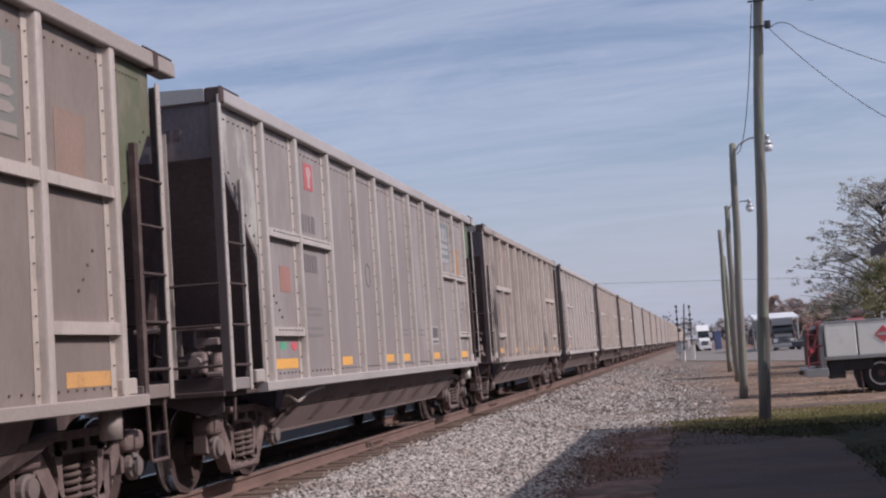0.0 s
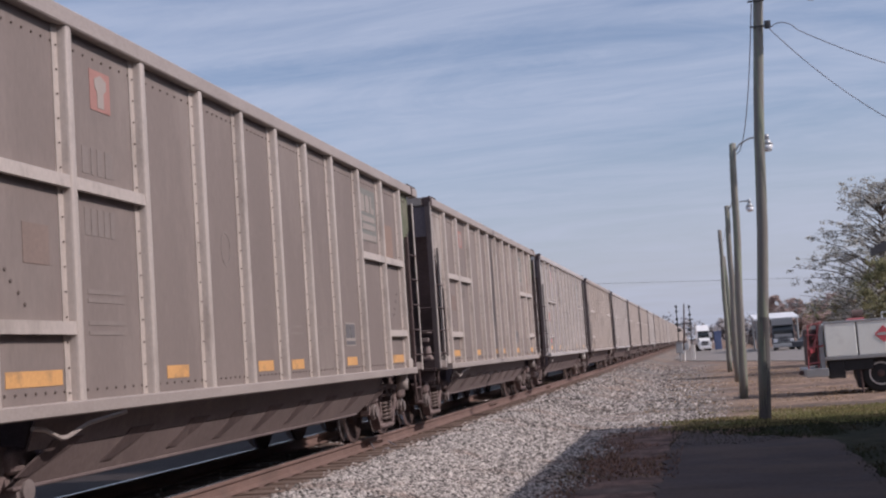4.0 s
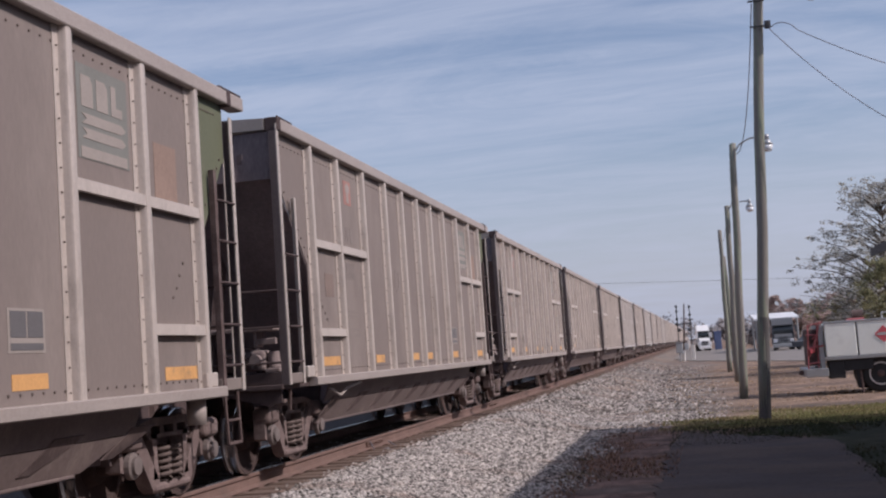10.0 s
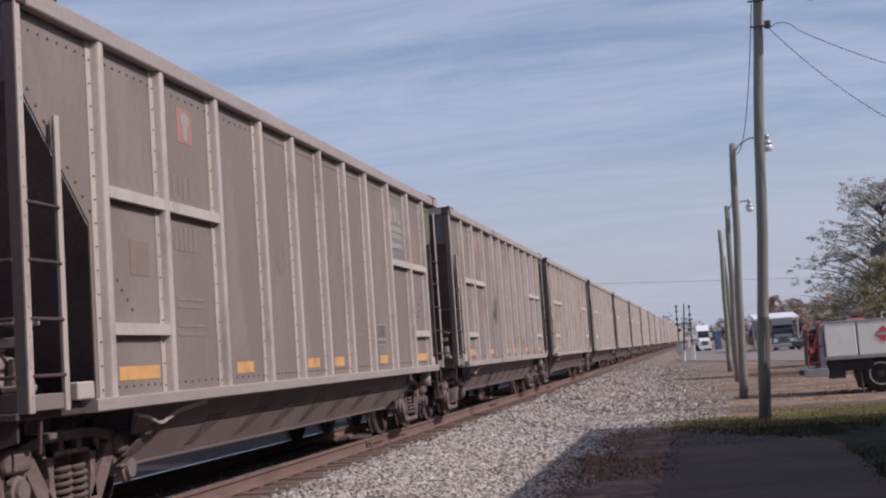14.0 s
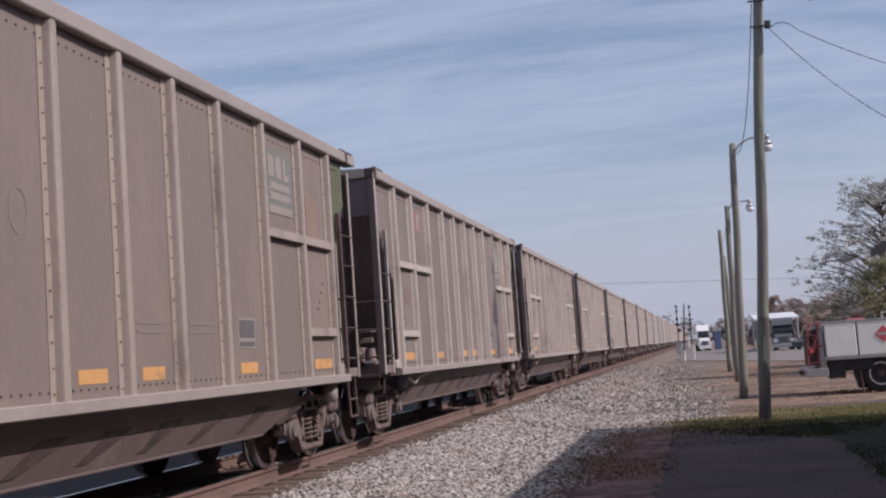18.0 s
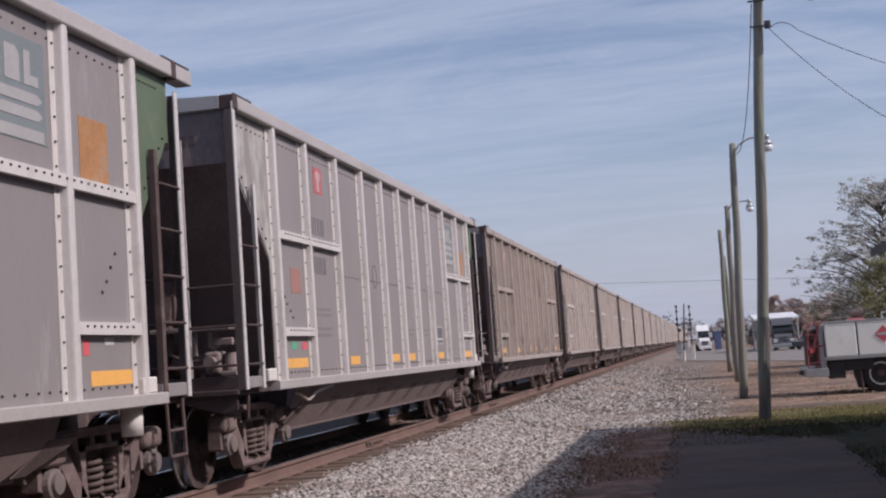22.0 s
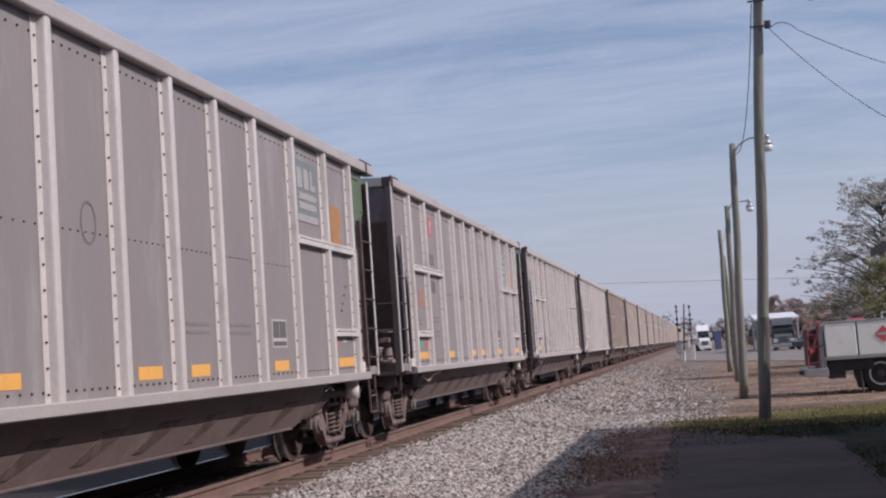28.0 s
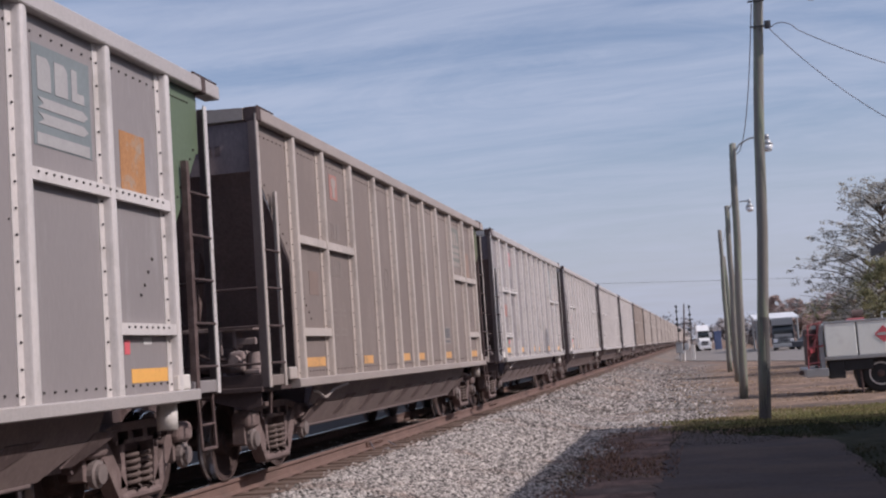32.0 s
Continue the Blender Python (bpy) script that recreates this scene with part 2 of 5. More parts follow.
M["rail"] = mat("rusty_rail", (0.18, 0.115, 0.097), 0.9, 0, 0.3, 3, 50, (0.13, 0.088, 0.075), 0.58, 1.5, bump=0.3)
M["rail_head"] = mat("polished_rail_head", (0.5, 0.5, 0.52), 0.25, 1.0, 0.15, 3, 60, bump=0.02)
M["tie"] = mat("weathered_tie", (0.155, 0.108, 0.088), 0.95, 0, 0.3, 4, 60, bump=0.4)
M["stone"] = mat("ballast_stone", (0.235, 0.212, 0.196), 0.9, 0, 0.2, 5, 50, (0.175, 0.14, 0.122), 0.58, 0.6, bump=0.3, per_island=True, spread=(0.10, 2.75))
M["ground"] = None
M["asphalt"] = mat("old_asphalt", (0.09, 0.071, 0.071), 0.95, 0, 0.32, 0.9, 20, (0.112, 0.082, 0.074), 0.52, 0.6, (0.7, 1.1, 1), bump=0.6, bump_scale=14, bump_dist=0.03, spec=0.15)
M["road"] = mat("worn_road_asphalt", (0.205, 0.186, 0.173), 0.92, 0, 0.2, 0.4, 40, (0.24, 0.21, 0.19), 0.58, 0.3, bump=0.4)
M["wood"] = mat("weathered_pole_wood", (0.215, 0.20, 0.182), 0.9, 0, 0.25, 1.5, 30, (0.23, 0.255, 0.19), 0.55, 1.2, (6, 6, 0.4), 0.4)
M["wood_dark"] = mat("creosoted_pole_wood", (0.115, 0.107, 0.105), 0.9, 0, 0.3, 3, 30, None, 0, 1, (6, 6, 0.4), 0.4)
M["wire"] = mat("wire_insulation", (0.20, 0.19, 0.21), 0.7, 0, 0.1, 4, 40, bump=0)
M["galv"] = mat("galvanised_steel", (0.42, 0.43, 0.44), 0.45, 0.6, 0.15, 4, 40, bump=0.05)
M["lamp_glass"] = mat("lamp_lens", (0.75, 0.77, 0.8), 0.2, 0, 0.05, 4, 40, bump=0)
M["tank_grey"] = mat("pale_grey_truck_panel", (0.88, 0.90, 0.84), 0.45, 0, 0.08, 1.2, 40, (0.80, 0.81, 0.76), 0.62, 1.5, bump=0.03)
M["truck_red"] = mat("truck_red_paint", (0.36, 0.105, 0.11), 0.45, 0, 0.2, 3, 40, bump=0.05)
M["tyre"] = mat("tyre_rubber", (0.03, 0.03, 0.032), 0.85, 0, 0.3, 5, 60, bump=0.2)
M["black"] = mat("black_underbody", (0.025, 0.025, 0.028), 0.7, 0, 0.3, 4, 50)
M["truck_white"] = mat("white_truck_paint", (0.8, 0.8, 0.8), 0.35, 0, 0.06, 2, 40, bump=0)
M["truck_slate"] = mat("slate_truck_paint", (0.10, 0.105, 0.115), 0.6, 0, 0.15, 2, 40, bump=0, spec=0.2)
M["glass_dark"] = mat("dark_windscreen", (0.03, 0.035, 0.04), 0.08, 0, 0.1, 2, 40, bump=0, spec=0.6)
M["blue"] = mat("blue_plastic", (0.10, 0.13, 0.24), 0.5, 0, 0.2, 3, 40)
M["box_grey"] = mat("grey_cabinet_paint", (0.36, 0.37, 0.38), 0.5, 0, 0.15, 3, 40, bump=0.05)
M["signal_black"] = mat("signal_black", (0.045, 0.045, 0.05), 0.6, 0, 0.2, 4, 40, bump=0)
M["bark"] = mat("tree_bark", (0.12, 0.095, 0.075), 0.95, 0, 0.35, 4, 40, None, 0, 1, (3, 3, 0.6), 0.6)
# paled and greyed, so that the leaf colour carries the haze
M["leaf"] = mat("grey_green_leaves", (0.43, 0.425, 0.39), 0.8, 0, 0.25, 0.8, 20, (0.45, 0.40, 0.35), 0.6, 0.6, bump=0, per_island=True, thin=0.6)
M["leaf_olive"] = mat("dull_olive_leaves", (0.275, 0.265, 0.15), 0.8, 0, 0.25, 0.8, 20, (0.33, 0.27, 0.15), 0.6, 0.6, bump=0, per_island=True, thin=0.5)
# russet and far leaves hold distance haze in their pale colours
M["leaf_rust"] = mat("russet_leaves", (0.47, 0.365, 0.33), 0.85, 0, 0.2, 0.6, 20, (0.40, 0.34, 0.33), 0.6, 0.5, bump=0, per_island=True, thin=0.4)
M["leaf_far"] = mat("haze_paled_far_leaves", (0.36, 0.345, 0.35), 0.9, 0, 0.2, 0.3, 10, (0.33, 0.30, 0.29), 0.55, 0.2, bump=0, per_island=True, thin=0.4)
M["grass"] = mat("short_grass", (0.205, 0.198, 0.085), 0.9, 0, 0.25, 0.6, 20, (0.27, 0.22, 0.11), 0.5, 0.7, bump=0, per_island=True, thin=0.4)
M["weeds"] = mat("reddish_dead_weeds", (0.26, 0.155, 0.115), 0.9, 0, 0.25, 0.6, 20, (0.2, 0.17, 0.1), 0.58, 0.8, bump=0, per_island=True, thin=0.4)
M["straw"] = mat("dry_grass", (0.38, 0.275, 0.18), 0.9, 0, 0.25, 0.6, 20, bump=0, per_island=True, thin=0.4)
M["brick"] = mat("painted_block_wall", (0.35, 0.3, 0.26), 0.9, 0, 0.15, 1.5, 30, bump=0.2)
M["roof"] = mat("grey_roof_sheet", (0.25, 0.25, 0.25), 0.6, 0.2, 0.15, 1.5, 30, bump=0.1)


# ---- mesh helpers ----
def box(bm, x0, x1, y0, y1, z0, z1, bevel=0.0, segs=1):
    vs = bmesh.ops.create_cube(bm, size=1)["verts"]
    for v in vs:
        v.co = Vector(((x0 + x1) / 2 + v.co.x * (x1 - x0), (y0 + y1) / 2 + v.co.y * (y1 - y0), (z0 + z1) / 2 + v.co.z * (z1 - z0)))
    if bevel:
        es = {e for v in vs for e in v.link_edges}
        bmesh.ops.bevel(bm, geom=list(es), offset=bevel, segments=segs, affect="EDGES", profile=0.5)
    return bm


def prism(bm, pts, axis, a, b):
    """Extrudes a flat outline along an axis: 'x' takes (y, z), 'y' takes (x, z), 'z' takes (x, y)."""
    def at(p, h):
        return {"x": (h, p[0], p[1]), "y": (p[0], h, p[1]), "z": (p[0], p[1], h)}[axis]
    lo = [bm.verts.new(at(p, a)) for p in pts]
    hi = [bm.verts.new(at(p, b)) for p in pts]
    n = len(pts)
    fs = [bm.faces.new(lo), bm.faces.new(hi[::-1])]
    for i in range(n):
        fs.append(bm.faces.new((lo[i], hi[i], hi[(i + 1) % n], lo[(i + 1) % n])))
    bmesh.ops.recalc_face_normals(bm, faces=fs)
    return bm


def rod(bm, p, q, r, n=8, r2=None):
    """A round bar from p to q, tapered to r2."""
    p, q = Vector(p), Vector(q)
    d = q - p
    m = Matrix.Translation((p + q) / 2) @ d.to_track_quat("Z", "Y").to_matrix().to_4x4()
    bmesh.ops.create_cone(bm, cap_ends=True, segments=n, radius1=r, radius2=r if r2 is None else r2, depth=d.length, matrix=m)
    return bm


def path(bm, pts, r, n=6):
    for a, b in zip(pts, pts[1:]):
        rod(bm, a, b, r, n)
    return bm


def disc_profile(bm, prof, n=24):
    """A body turned about the x axis: profile of (x, radius)."""
    rings = []
    for x, r in prof:
        rings.append([bm.verts.new((x, r * math.cos(2 * math.pi * i / n), r * math.sin(2 * math.pi * i / n))) for i in range(n)])
    for a, b in zip(rings, rings[1:]):
        for i in range(n):
            bm.faces.new((a[i], a[(i + 1) % n], b[(i + 1) % n], b[i]))
    bm.faces.new(rings[0][::-1]), bm.faces.new(rings[-1])
    bmesh.ops.recalc_face_normals(bm, faces=bm.faces[:])
    return bm


def mesh(name, bm, material, smooth=False):
    me = bpy.data.meshes.new(name)
    bm.to_mesh(me)
    bm.free()
    me.materials.append(M[material])
    if smooth:
        me.polygons.foreach_set("use_smooth", [True] * len(me.polygons))
    return me


def part(name, bm, material, parent, label="", smooth=False):
    ob = new(name, mesh(name, bm, material, smooth))
    ob.parent = parent
    if label:
        ob["label"] = label
    return ob


def thing(name, bm, material, label, category, group="", kind="", smooth=False):
    return tagged(new(name, mesh(name, bm, material, smooth)), label, category, group, kind)


def empty(name, label, category, group="", at=(0, 0, 0)):
    ob = tagged(new(name), label, category, group)
    ob.location = at
    return ob


B = bmesh.new

# ---- ground ----
GZ = -0.60                    # the yard lies this far below the rail heads


def ground_height(x, y):
    """Ballast bed on the track, falling to the level yard."""
    ax = abs(x)
    if ax < 1.38:
        return -0.215
    if ax < 1.7:
        return -0.215 + 0.015 * (ax - 1.38) / 0.32
    if ax < 3.9:
        k = (ax - 1.7) / 2.2
        return -0.20 + (GZ + 0.20) * (k * k * (3 - 2 * k))
    return GZ


def ground_material():
    m = bpy.data.materials.new("yard_ground")
    m.use_nodes = True
    n, l = m.node_tree.nodes, m.node_tree.links
    b = n["Principled BSDF"]
    b.inputs["Roughness"].default_value = 0.95
    b.inputs["Specular IOR Level"].default_value = 0.2
    co = n.new("ShaderNodeTexCoord")
    sep = n.new("ShaderNodeSeparateXYZ")
    l.new(co.outputs["Object"], sep.inputs[0])

    def nz(sc, det=6, ro=0.6, stretch=(1, 1, 1)):
        mp = n.new("ShaderNodeMapping")
        mp.inputs["Scale"].default_value = stretch
        l.new(co.outputs["Object"], mp.inputs[0])
        t = n.new("ShaderNodeTexNoise")
        t.inputs["Scale"].default_value, t.inputs["Detail"].default_value, t.inputs["Roughness"].default_value = sc, det, ro
        l.new(mp.outputs[0], t.inputs["Vector"])
        return t.outputs["Fac"]

    def mth(op, a, b_, clamp=False):
        k = n.new("ShaderNodeMath")
        k.operation, k.use_clamp = op, clamp
        for i, v in enumerate((a, b_)):
            if isinstance(v, (int, float)):
                k.inputs[i].default_value = v
            else:
                l.new(v, k.inputs[i])
        return k.outputs[0]

    def ramp(v, a, b_):
        r = n.new("ShaderNodeMapRange")
        r.inputs["From Min"].default_value, r.inputs["From Max"].default_value = a, b_
        r.interpolation_type = "SMOOTHSTEP"
        l.new(v, r.inputs["Value"])
        return r.outputs[0]

    def mix(f, a, b_):
        x = n.new("ShaderNodeMix")
        x.data_type = "RGBA"
        l.new(f, x.inputs["Factor"])
        for k, v in (("A", a), ("B", b_)):
            if isinstance(v, tuple):
                x.inputs[k].default_value = (*v, 1)
            else:
                l.new(v, x.inputs[k])
        return x.outputs["Result"]

    X, Y = sep.outputs[0], sep.outputs[1]
    wob = mth("MULTIPLY", mth("SUBTRACT", nz(0.5), 0.5), 3.0)
    xw = mth("ADD", X, wob)
    yw = mth("ADD", Y, mth("MULTIPLY", mth("SUBTRACT", nz(0.3), 0.5), 5.0))
    gravel = mix(ramp(nz(24, 5, 0.8), 0.36, 0.66), (0.065, 0.058, 0.053), (0.33, 0.30, 0.28))
    soil = mix(ramp(nz(2.6, 10, 0.8, (0.45, 1.2, 1)), 0.40, 0.62), (0.07, 0.046, 0.037), (0.33, 0.225, 0.17))
    straw = mix(ramp(nz(3.4, 10, 0.8, (0.45, 1.2, 1)), 0.38, 0.62), (0.10, 0.068, 0.052), (0.42, 0.30, 0.22))
    green = mix(ramp(nz(2.4, 8, 0.72), 0.32, 0.68), (0.08, 0.092, 0.028), (0.27, 0.255, 0.10))
    yard = mix(ramp(nz(0.22, 6, 0.68, (0.4, 1.8, 1)), 0.44, 0.58), soil, straw)
    # a green belt across the yard
    belt = mth("MULTIPLY", ramp(yw, 24.0, 26.5), mth("SUBTRACT", 1.0, ramp(yw, 28.0, 31.0)))
    belt = mth("MULTIPLY", belt, mth("MULTIPLY", ramp(xw, 5.2, 8.2), mth("ADD", 0.35, mth("MULTIPLY", ramp(nz(0.9, 6, 0.7), 0.40, 0.58), 0.6))))
    yard = mix(belt, yard, green)
    # gravel bed: wide near the camera, narrower beyond
    edge = mth("SUBTRACT", mth("ADD", xw, mth("MULTIPLY", wob, 0.6)), mth("MULTIPLY", ramp(yw, 26.0, 32.0), 2.9))
    bed = mth("MULTIPLY", mth("SUBTRACT", 1.0, ramp(edge, 2.9, 4.9)), mth("SUBTRACT", 1.0, mth("MULTIPLY", ramp(nz(0.35, 6, 0.65, (0.3, 1.2, 1)), 0.42, 0.6), mth("MULTIPLY", ramp(yw, 28.0, 52.0), 0.9))))
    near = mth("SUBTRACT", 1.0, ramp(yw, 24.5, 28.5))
    shade_soil = mth("MULTIPLY", near, ramp(xw, 3.75, 4.5))       # soil strip beside the drive, laid darker to deepen its shade
    bed = mth("MULTIPLY", bed, mth("SUBTRACT", 1.0, shade_soil))
    # soil and grass inside the shade get their own darker colours
    dirt = mix(ramp(nz(3.0, 8, 0.74), 0.34, 0.66), (0.07, 0.042, 0.036), (0.27, 0.168, 0.138))
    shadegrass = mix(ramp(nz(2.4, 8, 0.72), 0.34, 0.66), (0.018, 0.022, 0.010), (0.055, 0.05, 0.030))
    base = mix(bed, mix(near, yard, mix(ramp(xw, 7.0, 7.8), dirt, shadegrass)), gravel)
    stain = mth("MULTIPLY", ramp(nz(0.5, 5, 0.6, (0.35, 1.3, 1)), 0.56, 0.68), 0.55)
    base = mix(stain, base, (0.13, 0.115, 0.105))
    # a darker bare band slanting across the gravel
    dark_band = mth("ABSOLUTE", mth("ADD", mth("SUBTRACT", Y, 34.2), mth("ADD", mth("MULTIPLY", X, 0.25), mth("MULTIPLY", wob, 0.35))), 0.0)
    base = mix(mth("MULTIPLY", mth("SUBTRACT", 1.0, ramp(dark_band, 0.4, 1.1)), 0.75), base, (0.10, 0.082, 0.072))
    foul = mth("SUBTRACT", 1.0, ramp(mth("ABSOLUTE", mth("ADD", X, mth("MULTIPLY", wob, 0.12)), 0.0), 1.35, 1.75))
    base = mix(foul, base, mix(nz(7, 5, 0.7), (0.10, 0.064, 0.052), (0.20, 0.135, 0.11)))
    far_shade = mth("SUBTRACT", 1.0, ramp(X, -1.0, -0.4))      # far-side bed blackened in colour to deepen the train's shade
    base = mix(far_shade, base, mix(nz(3, 6, 0.7), (0.026, 0.021, 0.021), (0.06, 0.048, 0.046)))
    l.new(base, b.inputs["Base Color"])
    bp = n.new("ShaderNodeBump")
    bp.inputs["Strength"].default_value, bp.inputs["Distance"].default_value = 0.7, 0.03
    l.new(nz(11, 5, 0.7), bp.inputs["Height"])
    l.new(bp.outputs[0], b.inputs["Normal"])
    return m


M["ground"] = ground_material()


def build_ground():
    xs = sorted(set([-3000, -800, -200, -60, -20, -10, -6] + [round(-4 + 0.22 * i, 3) for i in range(56)] + [9, 11, 14, 18, 25, 40, 80, 200, 800, 3000]))
    ys = sorted(set([-2000, -400, -100, -40, -15] + [-10 + 1.0 * i for i in range(80)] + [75 + 6 * i for i in range(40)] + [350, 500, 900, 1800, 3500]))
    verts, faces = [], []
    for y in ys:
        for x in xs:
            z = ground_height(x, y)
            if 1.9 < abs(x) < 30 and -10 < y < 120:
                z += 0.035 * noise.noise(Vector((x * 0.5, y * 0.35, 0)))
            verts.append((x, y, z))
    w = len(xs)
    for j in range(len(ys) - 1):
        for i in range(w - 1):
            faces.append((j * w + i, j * w + i + 1, (j + 1) * w + i + 1, (j + 1) * w + i))
    me = bpy.data.meshes.new("ground")
    me.from_pydata(verts, [], faces)
    me.materials.append(M["ground"])
    me.polygons.foreach_set("use_smooth", [True] * len(me.polygons))
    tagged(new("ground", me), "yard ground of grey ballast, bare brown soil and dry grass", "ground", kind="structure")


build_ground()


def build_paving():
    bm = B()
    left, right = [], []
    for k in range(138):                          # ragged, crumbled edges
        y = -14 + k * 0.26
        left.append((5.55 + 0.28 * noise.noise(Vector((0, y * 1.7, 2))) + 0.16 * noise.noise(Vector((0, y * 6, 5))), y))
        right.append((8.25 + 0.12 * noise.noise(Vector((4, y * 0.9, 2))) + 0.10 * noise.noise(Vector((4, y * 4, 5))), y))
    end = [(5.6 + 2.3 * k / 16, 25.6 - 3.4 * (k / 16) ** 0.7 + 0.55 * noise.noise(Vector((k * 0.7, 7, 1)))) for k in range(1, 16)]
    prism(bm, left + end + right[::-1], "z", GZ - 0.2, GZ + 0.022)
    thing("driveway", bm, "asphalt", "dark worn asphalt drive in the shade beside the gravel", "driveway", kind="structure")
    bm = B()
    prism(bm, [(5.4, 104), (8.5, 93), (15.4, 67), (60, 40), (60, 150), (24, 160), (12, 170), (5.8, 215), (2.4, 215), (2.6, 130)], "z", GZ - 0.2, GZ + 0.05)
    thing("road", bm, "road", "grey worn asphalt road and lot beyond the poles", "road", kind="structure")


build_paving()


# ---- track ----
def rail_profile(cx, w=1.0):
    half = [(0.070, -0.178), (0.070, -0.166), (0.014, -0.140), (0.010, -0.055), (0.036, -0.040), (0.036, -0.006), (0.030, 0.0)]
    return [(cx + a, z) for a, z in half] + [(cx - a, z) for a, z in half[::-1]]


def build_track():
    bm = B()
    prism(bm, [(-1.25, -0.27), (1.25, -0.27), (1.25, -0.205), (-1.25, -0.205)], "y", -70, 600)
    track = thing("railway_track", bm, "tie", "straight standard-gauge track of rusty rails on wooden ties", "railway track", kind="structure")
    for s in (-1, 1):
        rail = part("rail", prism(B(), rail_profile(s * 0.7525), "y", -70, 600), "rail", track, "rusty steel rail")
        part("running_surface", box(B(), s * 0.7525 - 0.026, s * 0.7525 + 0.026, -70, 600, -0.001, 0.003), "rail_head", rail, "polished rail head")
    tie = mesh("tie", box(B(), -1.33, 1.33, -0.115, 0.115, -0.36, -0.182, 0.012), "tie")
    for i in range(140):
        t = new("tie", tie)
        t.parent = track
        t.location = (random.uniform(-0.10, 0.04), -8 + i * 0.52 + random.uniform(-0.04, 0.04), random.uniform(-0.012, 0.004))
        t.rotation_euler = (0, 0, random.uniform(-0.012, 0.012))
    plate = mesh("tie_plate", box(B(), -0.10, 0.10, -0.09, 0.09, -0.190, -0.176, 0.004), "rail")
    for i in range(64):
        t = new("tie_plate", plate)
        t.parent = track
        t.location = (0.7525, -8 + i * 0.52, 0)
    bm = B()
    box(bm, 0.775, 0.800, -0.46, 0.46, -0.135, -0.055, 0.006)
    for k in range(6):
        rod(bm, (0.80, -0.38 + k * 0.152, -0.095), (0.835, -0.38 + k * 0.152, -0.095), 0.018, 6)
    joint = mesh("joint_bar", bm, "rail")
    for y in (19.9, 31.8, 43.7):
        j = new("joint_bar", joint)
        j.parent = track
        j.location = (0, y, 0)
    bm = B()
    path(bm, [(0.83, 19.5, -0.05), (0.86, 19.5, -0.13), (0.90, 19.55, -0.22), (1.00, 19.75, -0.20), (1.06, 20.3, -0.205), (0.9, 20.4, -0.12)], 0.012)
    part("bond_wire", bm, "wire", track, "black bond wire at a rail joint")


build_track()


def build_stones():
    """Loose ballast stones, thick along the track and thinning out over the yard."""
    rng = np.random.RandomState(4)
    shapes = []
    for k in range(8):
        bm = B()
        bmesh.ops.create_icosphere(bm, subdivisions=1, radius=1.0)
        for v in bm.verts:
            v.co *= rng.uniform(0.7, 1.15)
        co = np.array([v.co[:] for v in bm.verts]) * rng.uniform(0.7, 1.2, 3)
        shapes.append((co, np.array([[v.index for v in f.verts] for f in bm.faces])))
        bm.free()
    vs, fs, base = [], [], 0

    def scatter(count, x0, x1, y0, y1, r0, r1, keep):
        nonlocal base
        for _ in range(count):
            x, y = rng.uniform(x0, x1), rng.uniform(y0, y1)
            if not keep(x, y, rng.rand()):
                continue
            co, fa = shapes[rng.randint(8)]
            s, a = rng.uniform(r0, r1), rng.uniform(0, 6.283)
            c, d = math.cos(a), math.sin(a)
            q = co * s
            q = np.stack([q[:, 0] * c - q[:, 1] * d, q[:, 0] * d + q[:, 1] * c, q[:, 2] * 0.75], 1)
            q += (x, y, ground_height(x, y) + s * 0.3)
            vs.append(q)
            fs.append(fa + base)
            base += len(q)

    def bank(x, y, k):
        u = min(1.0, max(0.0, (y - 25.5) / 4))
        # stones stop near the shade's edge, leaving the darker soil strip bare
        lim = 3.95 + 0.5 * noise.noise(Vector((x * 0.6, y * 0.4, 3))) + 2.4 * u
        if x < 1.5 + 0.1 * noise.noise(Vector((1, y * 2.2, 4))) and k > (x - 1.05) * 1.1:
            return False
        thin_ = 1.0 if y < 30 else max(0.3, 1.0 - (y - 30) / 40)
        if noise.noise(Vector((x * 0.25, y * 0.5, 9))) > 0.15 and y > 26:
            thin_ *= 0.45
        if abs(y - 34.2 + 0.25 * x - 0.9 * noise.noise(Vector((x * 0.5, 2, 8)))) < 0.75:
            thin_ *= 0.3
        return k < thin_ * min(1.0, max(0.0, (lim + 0.6 - x) / (1.0 + 2.2 * u)))

    scatter(52000, 1.1, 5.3, 11, 20, 0.012, 0.032, bank)
    scatter(46000, 1.1, 6.8, 20, 34, 0.015, 0.038, bank)
    scatter(18000, 1.22, 7.2, 34, 60, 0.022, 0.052, bank)
    scatter(3500, 1.22, 6.5, 60, 90, 0.03, 0.06, bank)
    scatter(900, -0.65, 0.65, 8, 60, 0.025, 0.045, lambda x, y, k: True)
    me = bpy.data.meshes.new("ballast")
    me.from_pydata(np.concatenate(vs).tolist(), [], np.concatenate(fs).tolist())
    me.materials.append(M["stone"])
    tagged(new("ballast", me), "loose pale grey crushed stone heaped beside the rails", "gravel", kind="stuff")


build_stones()

# ---- the train ----
PITCH = 15.655                    # coupled length of one car
LEN = 14.18                       # body length between the corner posts
HALF = 1.585                      # to the outer face of the side posts
SHEET = 1.505                     # to the side sheets
POSTS = [1.31, 2.49, 3.80, 5.10, 6.22, 7.32, 8.42, 9.54, 10.84, 12.15, 13.33]
TRUCKS = (1.38, 13.33)
WHEEL_R = 0.457


